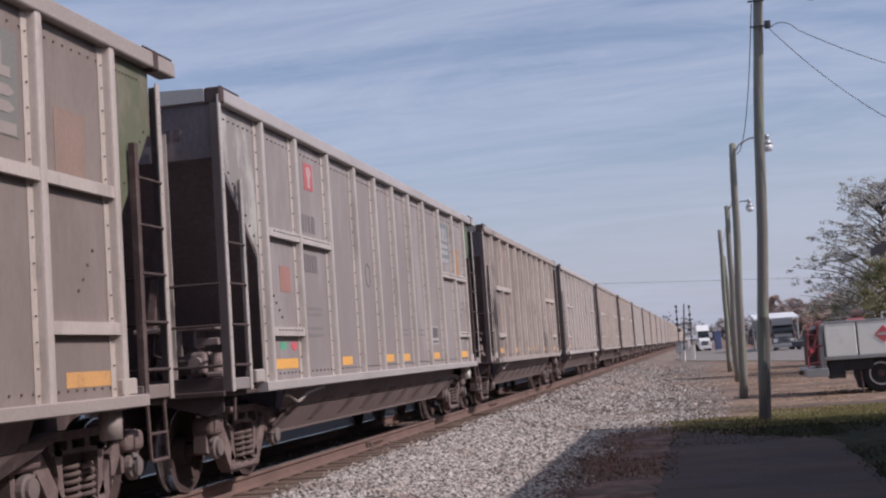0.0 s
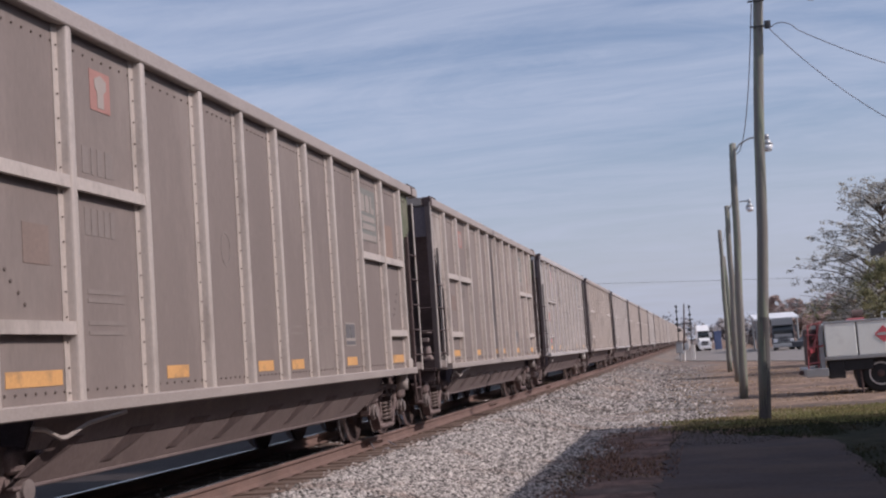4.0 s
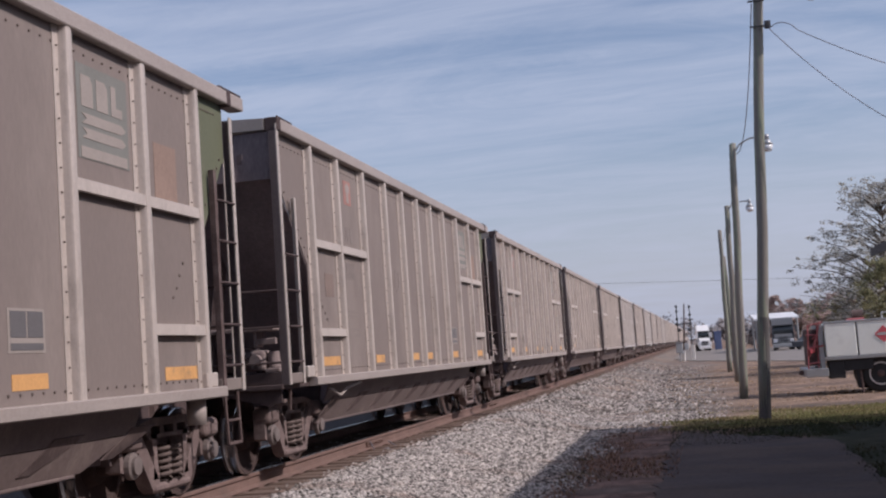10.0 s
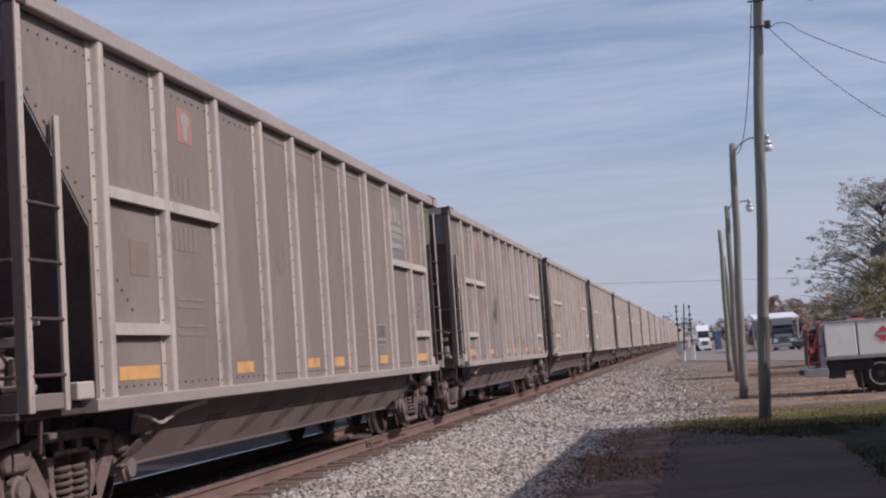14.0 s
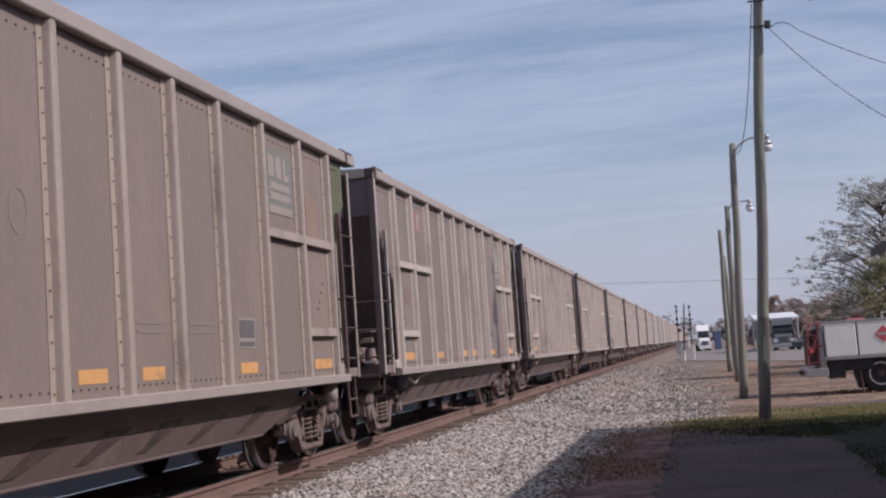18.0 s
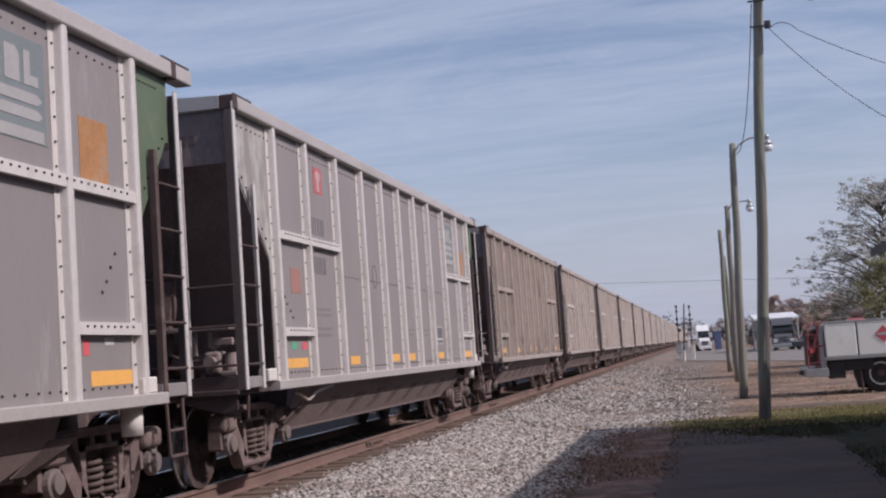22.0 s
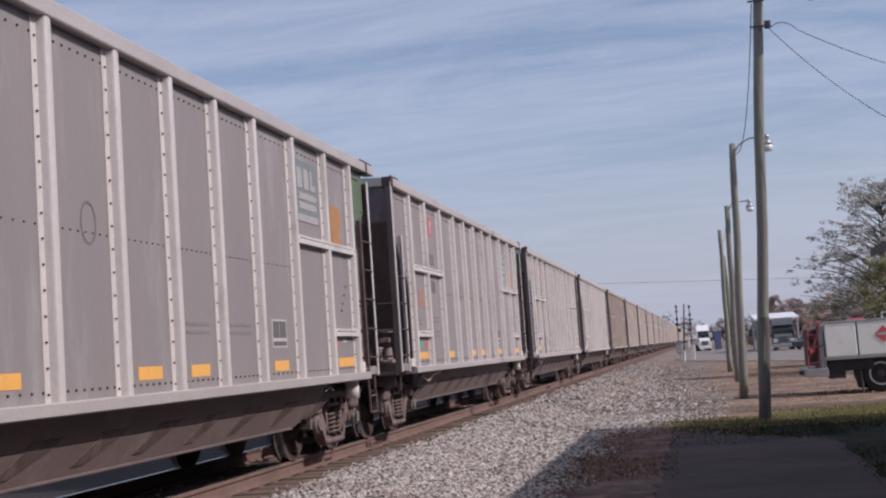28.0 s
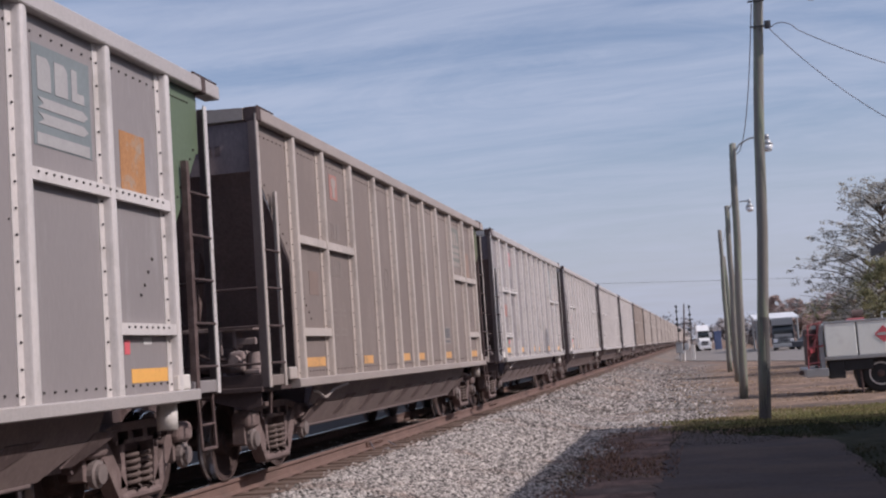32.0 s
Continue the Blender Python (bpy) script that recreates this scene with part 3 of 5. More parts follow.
HAT = [(-0.165, 0), (-0.165, 0.009), (-0.092, 0.013), (-0.080, 0.060), (-0.073, 0.075), (-0.060, 0.081), (-0.010, 0.081), (0.045, 0.062), (0.062, 0.013), (0.095, 0.008), (0.095, 0)]


def post_mesh(look_):
    """A hat-shaped side post standing proud of the sheets."""
    bm = B()
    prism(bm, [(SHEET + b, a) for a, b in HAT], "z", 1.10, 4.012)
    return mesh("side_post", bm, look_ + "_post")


def rivet(bm, x, y, z, s, r=0.0125):
    """One small hexagonal bolt head on the side s."""
    d = 0.012
    ring = [(y + r * math.cos(k * math.pi / 3), z + r * math.sin(k * math.pi / 3)) for k in range(6)]
    a = [bm.verts.new((s * x, p, q)) for p, q in ring]
    b = [bm.verts.new((s * (x + d), y + (p - y) * 0.8, z + (q - z) * 0.8)) for p, q in ring]
    bm.faces.new(b if s > 0 else b[::-1])
    for i in range(6):
        j = (i + 1) % 6
        bm.faces.new((a[i], a[j], b[j], b[i]) if s > 0 else (a[j], a[i], b[i], b[j]))


def rivet_mesh(s, m="bolt"):
    bm = B()
    x = SHEET + 0.011
    for p in POSTS:
        for f in (-0.128,):
            for k in range(15):
                rivet(bm, x + 0.004, p + f, 1.16 + k * 0.192, s, 0.0105 if m == "bolt" else 0.008)
    edges = [0.1] + POSTS + [LEN - 0.1]
    for a, b in zip(edges, edges[1:]):
        n = 7
        for k in range(n):
            y = a + 0.18 + (b - a - 0.36) * k / (n - 1)
            rivet(bm, SHEET, y, 3.875, s, 0.011)
            if a > 1 and b < 13.5:
                rivet(bm, SHEET, y, 1.175, s, 0.012)
    for a, b, z in () if m == "bolt_dust" else ((1.5, 3.7, 2.795), (10.95, 13.2, 2.795), (1.5, 2.4, 1.665), (12.3, 13.2, 1.665)):
        n = int((b - a) / 0.11)
        for k in range(n):
            rivet(bm, HALF - 0.012, a + (b - a) * k / n, z, s, 0.012)
    for k in range(9):                      # along the sloping lower edge of the corner sheets
        u = k / 8
        for y in (0.24 + 0.88 * u, LEN - 0.18 - 0.68 * u):
            rivet(bm, SHEET, y, 3.42 - 0.82 * u, s, 0.014)
    for k in range(13):
        for y in (0.010, LEN - 0.010):
            rivet(bm, HALF - 0.012, y, 1.15 + k * 0.215, s, 0.013)
    for y, z in ((1.62, 1.98), (1.72, 1.9), (1.8, 1.82), (1.55, 2.06), (12.95, 2.28), (12.86, 2.16), (12.78, 2.04), (12.70, 1.95)):
        rivet(bm, SHEET, y, z, s, 0.016)
    return mesh("rivets", bm, m)


def seam_mesh(s):
    """Rows of small fasteners along the horizontal sheet seam."""
    bm = B()
    for a, b in zip(POSTS[2:-2], POSTS[3:-2]):
        for k in range(7):
            rivet(bm, SHEET, a + 0.2 + (b - a - 0.4) * k / 6, 2.42, s, 0.008)
    return mesh("seam_rivets", bm, "bolt")


def truck_frame_mesh(s):
    """Cast side frame of a three-piece truck, centred on its own pivot."""
    bm = B()
    x0, x1 = (0.98, 1.12) if s > 0 else (-1.12, -0.98)
    top = [(-1.05, 0.66), (-1.05, 0.75), (-0.70, 0.80), (-0.42, 0.85), (0.42, 0.85), (0.70, 0.80), (1.05, 0.75), (1.05, 0.66), (0.72, 0.70), (0.46, 0.775), (-0.46, 0.775), (-0.72, 0.70)]
    prism(bm, top, "x", x0, x1)
    prism(bm, [(-0.46, 0.66), (0.46, 0.66), (0.46, 0.70), (-0.46, 0.70)], "x", x0, x1)
    for k in (-0.44, -0.15, 0.15, 0.44):           # webs between the holes of the top member
        prism(bm, [(k - 0.05, 0.69), (k + 0.05, 0.69), (k + 0.035, 0.785), (k - 0.035, 0.785)], "x", x0 + 0.01 * s, x1 - 0.01 * s)
    for k in (-1, 1):
        prism(bm, [(k * 0.80, 0.70), (k * 0.62, 0.72), (k * 0.27, 0.26), (k * 0.36, 0.16), (k * 0.44, 0.20)], "x", x0, x1)
        prism(bm, [(k * 0.29, 0.70), (k * 0.42, 0.70), (k * 0.365, 0.50), (k * 0.40, 0.28), (k * 0.27, 0.28), (k * 0.30, 0.50)], "x", x0, x1)
        box(bm, x0 - (0.02 if s > 0 else 0.08), x1 + (0.08 if s > 0 else 0.02), k * 0.889 - 0.19, k * 0.889 + 0.17, 0.585, 0.78, 0.06, 3)
        prism(bm, [(k * 0.70, 0.64), (k * 0.77, 0.64), (k * 0.79, 0.42), (k * 0.72, 0.40)], "x", x0, x1)
        prism(bm, [(k * 1.00, 0.64), (k * 1.07, 0.66), (k * 1.07, 0.42), (k * 1.00, 0.40)], "x", x0, x1)
    box(bm, x0 - 0.01, x1 + 0.02, -0.42, 0.42, 0.15, 0.24, 0.03)
    return mesh("side_frame", bm, "cast")


def spring_mesh():
    """One coil spring, wound as a single tube."""
    bm, rings, turns, per, seg = B(), [], 5, 12, 6
    for i in range(turns * per + 1):
        a, z = 2 * math.pi * i / per, 0.26 + 0.30 * i / (turns * per)
        ring = []
        for k in range(seg):
            b = 2 * math.pi * k / seg
            r = 0.085 + 0.022 * math.cos(b)
            ring.append(bm.verts.new((r * math.cos(a), r * math.sin(a), z + 0.022 * math.sin(b))))
        rings.append(ring)
    for p, q in zip(rings, rings[1:]):
        for k in range(seg):
            bm.faces.new((p[k], p[(k + 1) % seg], q[(k + 1) % seg], q[k]))
    bmesh.ops.recalc_face_normals(bm, faces=bm.faces[:])
    return mesh("coil_spring", bm, "spring", True)


def wheelset_meshes():
    """Two flanged wheels on their axle, turned as one body; treads and rim edges are polished."""
    half = [(0.075, 0.600), (0.120, 0.602), (0.150, 0.640), (0.34, 0.665), (0.40, 0.672), (0.482, 0.672), (0.486, 0.700), (0.4595, 0.716),
            (0.4605, 0.745), (0.452, 0.815), (0.440, 0.818), (0.395, 0.816), (0.37, 0.775), (0.17, 0.735), (0.14, 0.835), (0.075, 0.838), (0.070, 1.13)]
    prof = [(-x, r) for r, x in half[::-1]] + [(x, r) for r, x in half]
    n, bm = 36, B()
    rings = [[bm.verts.new((x, r * math.cos(2 * math.pi * i / n), r * math.sin(2 * math.pi * i / n))) for i in range(n)] for x, r in prof]
    for a, b, (xa, ra), (xb, rb) in zip(rings, rings[1:], prof, prof[1:]):
        shiny = min(ra, rb) > 0.438 and abs(xa + xb) > 1.39
        for i in range(n):
            bm.faces.new((a[i], a[(i + 1) % n], b[(i + 1) % n], b[i])).material_index = int(shiny)
    bm.faces.new(rings[0][::-1]), bm.faces.new(rings[-1])
    bmesh.ops.recalc_face_normals(bm, faces=bm.faces[:])
    body = mesh("wheelset", bm, "wheel")
    body.materials.append(M["tread"])
    return body


def cap_mesh():
    """A roller-bearing end cap with its bolts."""
    bm = B()
    prof = [(0.0, 0.125), (0.05, 0.12), (0.06, 0.09), (0.09, 0.085), (0.095, 0.02)]
    disc_profile(bm, prof, 16)
    return mesh("bearing_cap", bm, "cap", False)


SHARED = {}


def shared():
    if not SHARED:
        SHARED["wheel"], SHARED["cap"], SHARED["spring"] = wheelset_meshes(), cap_mesh(), spring_mesh()
        for s in (-1, 1):
            SHARED["frame", s] = truck_frame_mesh(s)
            SHARED["rivet", s], SHARED["rivet_dust", s], SHARED["seam", s] = rivet_mesh(s), rivet_mesh(s, "bolt_dust"), seam_mesh(s)
    return SHARED


def put(name, me, parent, at=(0, 0, 0), label=""):
    ob = new(name, me)
    ob.parent, ob.location = parent, at
    if label:
        ob["label"] = label
    return ob


def flat(bm, s, y0, y1, z0, z1, proud=0.004):
    """A painted patch lying on the side sheet."""
    box(bm, s * SHEET, s * (SHEET + proud), y0, y1, z0, z1)
    return bm


def build_truck(car, y):
    sh = shared()
    bm = B()
    box(bm, -1.02, 1.02, -0.20, 0.20, 0.56, 0.76, 0.03)
    box(bm, -0.35, 0.35, -0.24, 0.24, 0.70, 0.84, 0.02)
    truck = part("truck", bm, "under", car, "dusty cast-steel three-piece truck")
    truck.location = (0, y, 0)
    for s in (-1, 1):
        put("side_frame", sh["frame", s], truck)
        for dy in (-0.12, 0.12):
            put("coil_spring", sh["spring"], truck, (s * 1.07, dy, 0))
        for k in (-1, 1):
            cap = put("bearing_cap", sh["cap"], truck, (s * 1.12, k * 0.889, WHEEL_R), "pale roller-bearing cap")
            if s < 0:
                cap.rotation_euler = (0, 0, math.pi)
        # brake shoes and hangers
        for k in (-1, 1):
            bm = B()
            prism(bm, [(k * 0.37, 0.28), (k * 0.43, 0.28), (k * 0.45, 0.45), (k * 0.43, 0.60), (k * 0.37, 0.60)], "x", s * 0.70, s * 0.80)
            part("brake_shoe", bm, "under", truck)
    bm = B()
    for k in (-1, 1):
        rod(bm, (-0.78, k * 0.42, 0.36), (0.78, k * 0.42, 0.36), 0.035, 8)
    part("brake_beam", bm, "dark_steel", truck)
    for k in (-1, 1):
        w = put("wheelset", sh["wheel"], truck, (0, k * 0.889, WHEEL_R), "worn steel wheels on an axle")
        w["axle"] = k
    return truck


def build_car(look_, stain=False, far=False):
    """A rapid-discharge hopper: ribbed side sheets, top chord, sloping ends, ladders and two trucks."""
    sh = shared()
    d = "_dust" if look_ in ("dust", "brown") else ""
    words = {"brown": "coal hopper car, brown dust over ribbed aluminium sides", "dust": "coal hopper car, tan dust over ribbed aluminium sides", "mid": "coal hopper car with lightly dusted ribbed aluminium sides",
             "clean": "coal hopper car with clean grey ribbed aluminium sides"}[look_]
    if stain:
        words = {"dust": "tan dusty ribbed coal hopper car with peeling whitish corner", "mid": "pale ribbed coal hopper car with peeling whitish corner",
                 "clean": "clean grey ribbed coal hopper car with peeling whitish corner"}[look_]
    car = empty("hopper_car", words, "freight car", "cars of the train")
    panel, postm = look_ + "_panel", look_ + "_post"
    if stain and look_ == "clean":
        panel = "peel_panel"
    pm = post_mesh(look_)
    for s in (-1, 1):
        # sheets between the posts
        joined = far or s < 0
        if joined:
            part("side_sheet", box(B(), s * (SHEET - 0.012), s * SHEET, POSTS[0], POSTS[-1], 1.05, 4.012), panel, car)
            rungs = B()
            ribs = B() if s < 0 else None
        else:
            for a, b in zip(POSTS, POSTS[1:]):
                part("side_sheet", box(B(), s * (SHEET - 0.012), s * SHEET, a, b, 1.05, 4.012), panel, car)
        rear = [(0.05, 4.012), (POSTS[0], 4.012), (POSTS[0], 1.05), (1.10, 1.05), (1.10, 2.50), (0.16, 3.40), (0.05, 3.40)]
        front = [(LEN - 0.05, 4.012), (POSTS[-1], 4.012), (POSTS[-1], 1.05), (LEN - 0.78, 1.05), (LEN - 0.78, 2.50), (LEN - 0.10, 3.40), (LEN - 0.05, 3.40)]
        part("corner_sheet", prism(B(), rear, "x", s * (SHEET - 0.012), s * SHEET), ("stain_panel" if d == "" else "stain_dust") if stain else panel, car,
             "peeling whitish corner sheet" if stain else "")
        part("corner_sheet", prism(B(), front, "x", s * (SHEET - 0.012), s * SHEET), "green_dust" if d else "green_clean", car, "green painted corner sheet")
        if s < 0:
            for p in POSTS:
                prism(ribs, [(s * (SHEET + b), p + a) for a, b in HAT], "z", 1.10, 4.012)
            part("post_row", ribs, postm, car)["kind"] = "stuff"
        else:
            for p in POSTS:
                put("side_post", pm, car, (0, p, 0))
        # top chord and side sill
        bm = B()
        prism(bm, [(s * 1.44, 4.165), (s * 1.580, 4.162), (s * 1.597, 4.146), (s * 1.600, 4.024), (s * 1.592, 4.012), (s * 1.44, 4.012)], "y", 0.115, LEN + 0.36)
        part("top_chord", bm, "top_dust" if d else "top_clean", car, "wide pale top chord")
        if s > 0:
            for a, b in ((0.10, 0.62), (LEN - 0.22, LEN + 0.38)):
                part("grab_iron", path(B(), [(s * 1.52, a, 4.15), (s * 1.56, a, 4.185), (s * 1.56, b, 4.185), (s * 1.52, b, 4.15)], 0.012), "dark_steel", car)
        bm = B()
        prism(bm, [(s * 1.47, 1.10), (s * 1.60, 1.10), (s * 1.615, 1.09), (s * 1.615, 1.005), (s * 1.60, 0.995), (s * 1.47, 0.995)], "y", 0.91, 13.64)
        part("side_sill", bm, "top_dust" if d else "top_clean", car, "pale side sill")
        put("rivets", sh["rivet" + d, s], car, label="rows of dark bolt heads")["kind"] = "stuff"
        if look_ == "clean":
            put("seam_rivets", sh["seam", s], car)["kind"] = "stuff"
        # ledges between the end posts
        for a, b, z in ((POSTS[0], POSTS[2], 2.73), (POSTS[8], POSTS[10], 2.73), (POSTS[0], POSTS[1], 1.60), (POSTS[9], POSTS[10], 1.60)):
            bm = B()
            prism(bm, [(s * SHEET, z + 0.10), (s * (HALF - 0.012), z + 0.10), (s * (HALF - 0.008), z), (s * (HALF - 0.05), z), (s * SHEET, z + 0.02)], "y", a, b)
            part("ledge", bm, postm, car)
        # corner posts, ladders
        ends = B()
        for e in (0, 1):
            Y = (lambda y: y) if e == 0 else (lambda y: LEN - y)
            bm = B()
            prism(bm, [(s * HALF, Y(-0.03)), (s * HALF, Y(0.045)), (s * (HALF - 0.014), Y(0.045)), (s * (HALF - 0.014), Y(-0.03))], "z", 1.04, 4.08 if e == 0 else 3.88)
            part("corner_post", bm, postm, car)
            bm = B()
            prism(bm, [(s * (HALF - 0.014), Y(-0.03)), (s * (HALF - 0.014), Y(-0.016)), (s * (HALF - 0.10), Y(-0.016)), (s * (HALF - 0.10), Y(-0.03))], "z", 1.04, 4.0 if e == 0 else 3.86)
            part("corner_angle", bm, "shade_leg", car, "end leg of the corner post, coloured dark as its shaded side")
            bm = B()
            prism(bm, [(s * HALF, Y(0.475)), (s * HALF, Y(0.545)), (s * (HALF - 0.06), Y(0.545)), (s * (HALF - 0.06), Y(0.533)), (s * (HALF - 0.012), Y(0.533)), (s * (HALF - 0.012), Y(0.475))],
                  "z", 1.04, 3.26)
            stile = part("ladder_stile", bm, postm if e == 0 else "under", car)
            for z in (1.30, 1.71, 2.13, 2.55, 2.96):
                pts = [(s * (HALF - 0.01), Y(0.03), z), (s * (HALF + 0.012), Y(0.07), z), (s * (HALF + 0.012), Y(0.45), z), (s * (HALF - 0.01), Y(0.5), z)]
                if joined:
                    path(rungs, pts, 0.014)
                elif z < 2.9 or e:
                    part("ladder_rung", path(B(), pts, 0.014), "dark_steel", stile)
            # end ladder
            bm = B()
            prism(bm, [(s * 0.93, Y(-0.095)), (s * 0.942, Y(-0.095)), (s * 0.942, Y(-0.014)), (s * 0.985, Y(-0.014)), (s * 0.985, Y(0.0)), (s * 0.93, Y(0.0))], "z", 1.04, 3.72)
            stile = part("end_stile", bm, postm, car)
            for z in (1.30, 1.71, 2.13):
                pts = [(s * 0.935, Y(-0.06), z), (s * 1.50, Y(-0.05), z)]
                if joined or e:
                    path(rungs if joined else ends, pts, 0.014)
                else:
                    part("ladder_rung", path(B(), pts, 0.014), "dark_steel", stile)
            # step under the corner
            bm = B()
            q = Y(0.06), Y(0.40)
            path(bm, [(s * 1.52, q[0], 1.06), (s * 1.54, q[0], 0.52), (s * 1.54, q[1], 0.52), (s * 1.52, q[1], 1.06)] if e else [(s * 1.46, Y(0.33), 1.06), (s * 1.44, Y(0.33), 0.74)], 0.018)
            if e:
                path(bm, [(s * 1.54, q[0], 0.75), (s * 1.54, q[1], 0.75)], 0.014)
            part("step", bm, "under", car)
            # bottom corner plate and bracket
            bm = B()
            box(bm, s * 1.40, s * (HALF - 0.015), min(Y(0.0), Y(0.55)), max(Y(0.0), Y(0.55)), 1.05, 1.17, 0.008)
            part("corner_plate", bm, panel, car)
            bm = B()
            box(bm, s * 1.45, s * 1.58, min(Y(0.68), Y(0.94)), max(Y(0.68), Y(0.94)), 1.10, 1.24, 0.012)
            part("bracket", bm, "white_metal" if look_ == "clean" else postm, car)
        if joined:
            part("ladder_rungs", rungs, "dark_steel", car)["kind"] = "stuff"
            ends.free()
        else:
            part("end_ladder", ends, "dark_steel", car)["kind"] = "stuff"
        # hopper below the sill: a sloping upper sheet, a lower door plate and a thin dark strip at each post, put in as
        # slanting shade
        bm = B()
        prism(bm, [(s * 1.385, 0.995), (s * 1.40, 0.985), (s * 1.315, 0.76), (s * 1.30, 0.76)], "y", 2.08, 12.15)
        hop = part("hopper_side", bm, "hopper", car, "dusty brown hopper side sheet, toned darker for the sill's shade")
        bm = B()
        prism(bm, [(s * 1.30, 0.76), (s * 1.315, 0.755), (s * 1.185, 0.50), (s * 1.17, 0.50)], "y", 2.10, 12.05)
        for v in bm.verts:
            if v.co.y > 11.8 and v.co.z < 0.6:
                v.co.y -= 0.62
            elif v.co.y < 2.5 and v.co.z > 0.7:
                v.co.y += 0.22
        part("door_plate", bm, "door", hop, "dusty lower door plate")
        all_strips = B()
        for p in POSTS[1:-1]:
            bm = all_strips if joined else B()
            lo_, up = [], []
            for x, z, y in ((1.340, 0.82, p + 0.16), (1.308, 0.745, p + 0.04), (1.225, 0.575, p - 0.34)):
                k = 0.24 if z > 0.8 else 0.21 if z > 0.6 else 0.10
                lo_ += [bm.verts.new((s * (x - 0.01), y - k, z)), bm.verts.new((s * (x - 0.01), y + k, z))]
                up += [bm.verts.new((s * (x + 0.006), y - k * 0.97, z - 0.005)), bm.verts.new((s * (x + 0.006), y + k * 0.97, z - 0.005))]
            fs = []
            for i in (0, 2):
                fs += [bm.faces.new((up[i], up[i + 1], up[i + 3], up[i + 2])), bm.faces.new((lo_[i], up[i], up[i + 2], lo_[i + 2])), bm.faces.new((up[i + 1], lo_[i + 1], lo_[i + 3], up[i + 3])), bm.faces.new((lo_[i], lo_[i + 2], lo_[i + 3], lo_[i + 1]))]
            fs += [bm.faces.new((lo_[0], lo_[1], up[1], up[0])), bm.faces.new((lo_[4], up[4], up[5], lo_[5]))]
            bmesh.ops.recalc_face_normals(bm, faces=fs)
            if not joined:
                part("doubler", bm, "hopper_shade", hop, "thin dark strip painted in as a slanting shade band")
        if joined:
            part("doublers", all_strips, "hopper_shade", hop)["kind"] = "stuff"
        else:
            all_strips.free()
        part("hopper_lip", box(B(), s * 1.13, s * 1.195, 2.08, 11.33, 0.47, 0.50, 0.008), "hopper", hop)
        bm = B()
        rod(bm, (s * 1.42, 13.30, 0.75), (s * 1.42, 13.30, 0.99), 0.095, 14)
        rod(bm, (s * 1.42, 13.30, 0.985), (s * 1.42, 13.30, 1.0), 0.12, 14)
        part("jacking_pad", bm, "white_metal" if not d else "top_dust", car, "pale round jacking pad", True)
        # markings
        marks = [("yellow", 1.51, 2.29, 1.225, 1.34), ("yellow", 4.15, 4.63, 1.215, 1.33), ("yellow", 6.49, 6.97, 1.215, 1.33), ("yellow", 7.61, 8.06, 1.21, 1.325), ("yellow", 9.93, 10.42, 1.205, 1.32), ("yellow", 12.45, 13.18, 1.195, 1.315)]
        for _, a, b, c, e in marks if s > 0 else marks[::5]:
            part("reflector", flat(B(), s, a, b, c, e), "yellow" + d, car, "orange-yellow reflective patch")
        if s > 0:
            logo = part("logo_panel", flat(B(), s, 11.03, 11.92, 3.02, 3.80), "teal" + d, car, "faded teal panel with pale shapes")
            bm = B()
            for k in range(3):                                  # three chamfered blocks over two arrow bars
                u, cut = 11.10 + k * 0.26, 0.05 if k < 2 else 0.0
                prism(bm, [(u, 3.45), (u + 0.20, 3.45), (u + 0.20, 3.71 - cut), (u + 0.20 - cut, 3.71), (u, 3.71)] if cut else [(u, 3.45), (u + 0.20, 3.45), (u + 0.20, 3.53), (u + 0.09, 3.53), (u + 0.09, 3.71), (u, 3.71)], "x", s * SHEET, s * (SHEET + 0.008))
            for z in (3.31, 3.19):
                prism(bm, [(11.10, z + 0.085), (11.79, z + 0.085), (11.87, z + 0.042), (11.79, z), (11.10, z), (11.18, z + 0.042)], "x", s * SHEET, s * (SHEET + 0.008))
            flat(bm, s, 11.07, 11.88, 3.03, 3.12, 0.008)
            part("logo_mark", bm, "mark_pale" + d, logo)["kind"] = "stuff"
            plate = part("red_plate", flat(B(), s, 2.92, 3.27, 3.45, 3.79), "red" + d, car, "faded red panel")
            bm = B()
            prism(bm, [(3.04, 3.48), (3.15, 3.48), (3.15, 3.61), (3.20, 3.65), (3.20, 3.72), (3.10, 3.76), (3.00, 3.72), (3.00, 3.65), (3.04, 3.61)], "x", s * SHEET, s * (SHEET + 0.008))
            part("plate_shape", bm, "mark_pink" if not d else "mark_white_dust", plate)
            bm = B()                                            # reporting marks as bars
            for a, b in ((2.74, 2.84), (2.89, 2.93), (2.99, 3.08), (3.13, 3.26)):
                flat(bm, s, a, b, 2.90, 3.12)
            for a in (2.74, 2.85, 2.96, 3.07, 3.18):
                flat(bm, s, a, a + 0.075, 2.40, 2.62)
            part("lettering", bm, "mark_grey" + d, car, "faded dark bars of lettering")["kind"] = "stuff"
            bm = B()
            for z in (1.60, 1.68, 1.86, 1.93):
                flat(bm, s, 2.74, 3.36, z, z + 0.035)
            for z in (1.62, 1.70):
                flat(bm, s, 8.65, 9.25, z, z + 0.03)
                flat(bm, s, 7.55, 8.10, z, z + 0.03)
            part("lettering", bm, "mark_faint" + d, car, "small faded lines of lettering")["kind"] = "stuff"
            frame_ = part("data_plate", flat(B(), s, 9.90, 10.40, 1.47, 1.79), "mark_white" if not d else "mark_pale_dust", car, "framed data plate")
            bm = B()
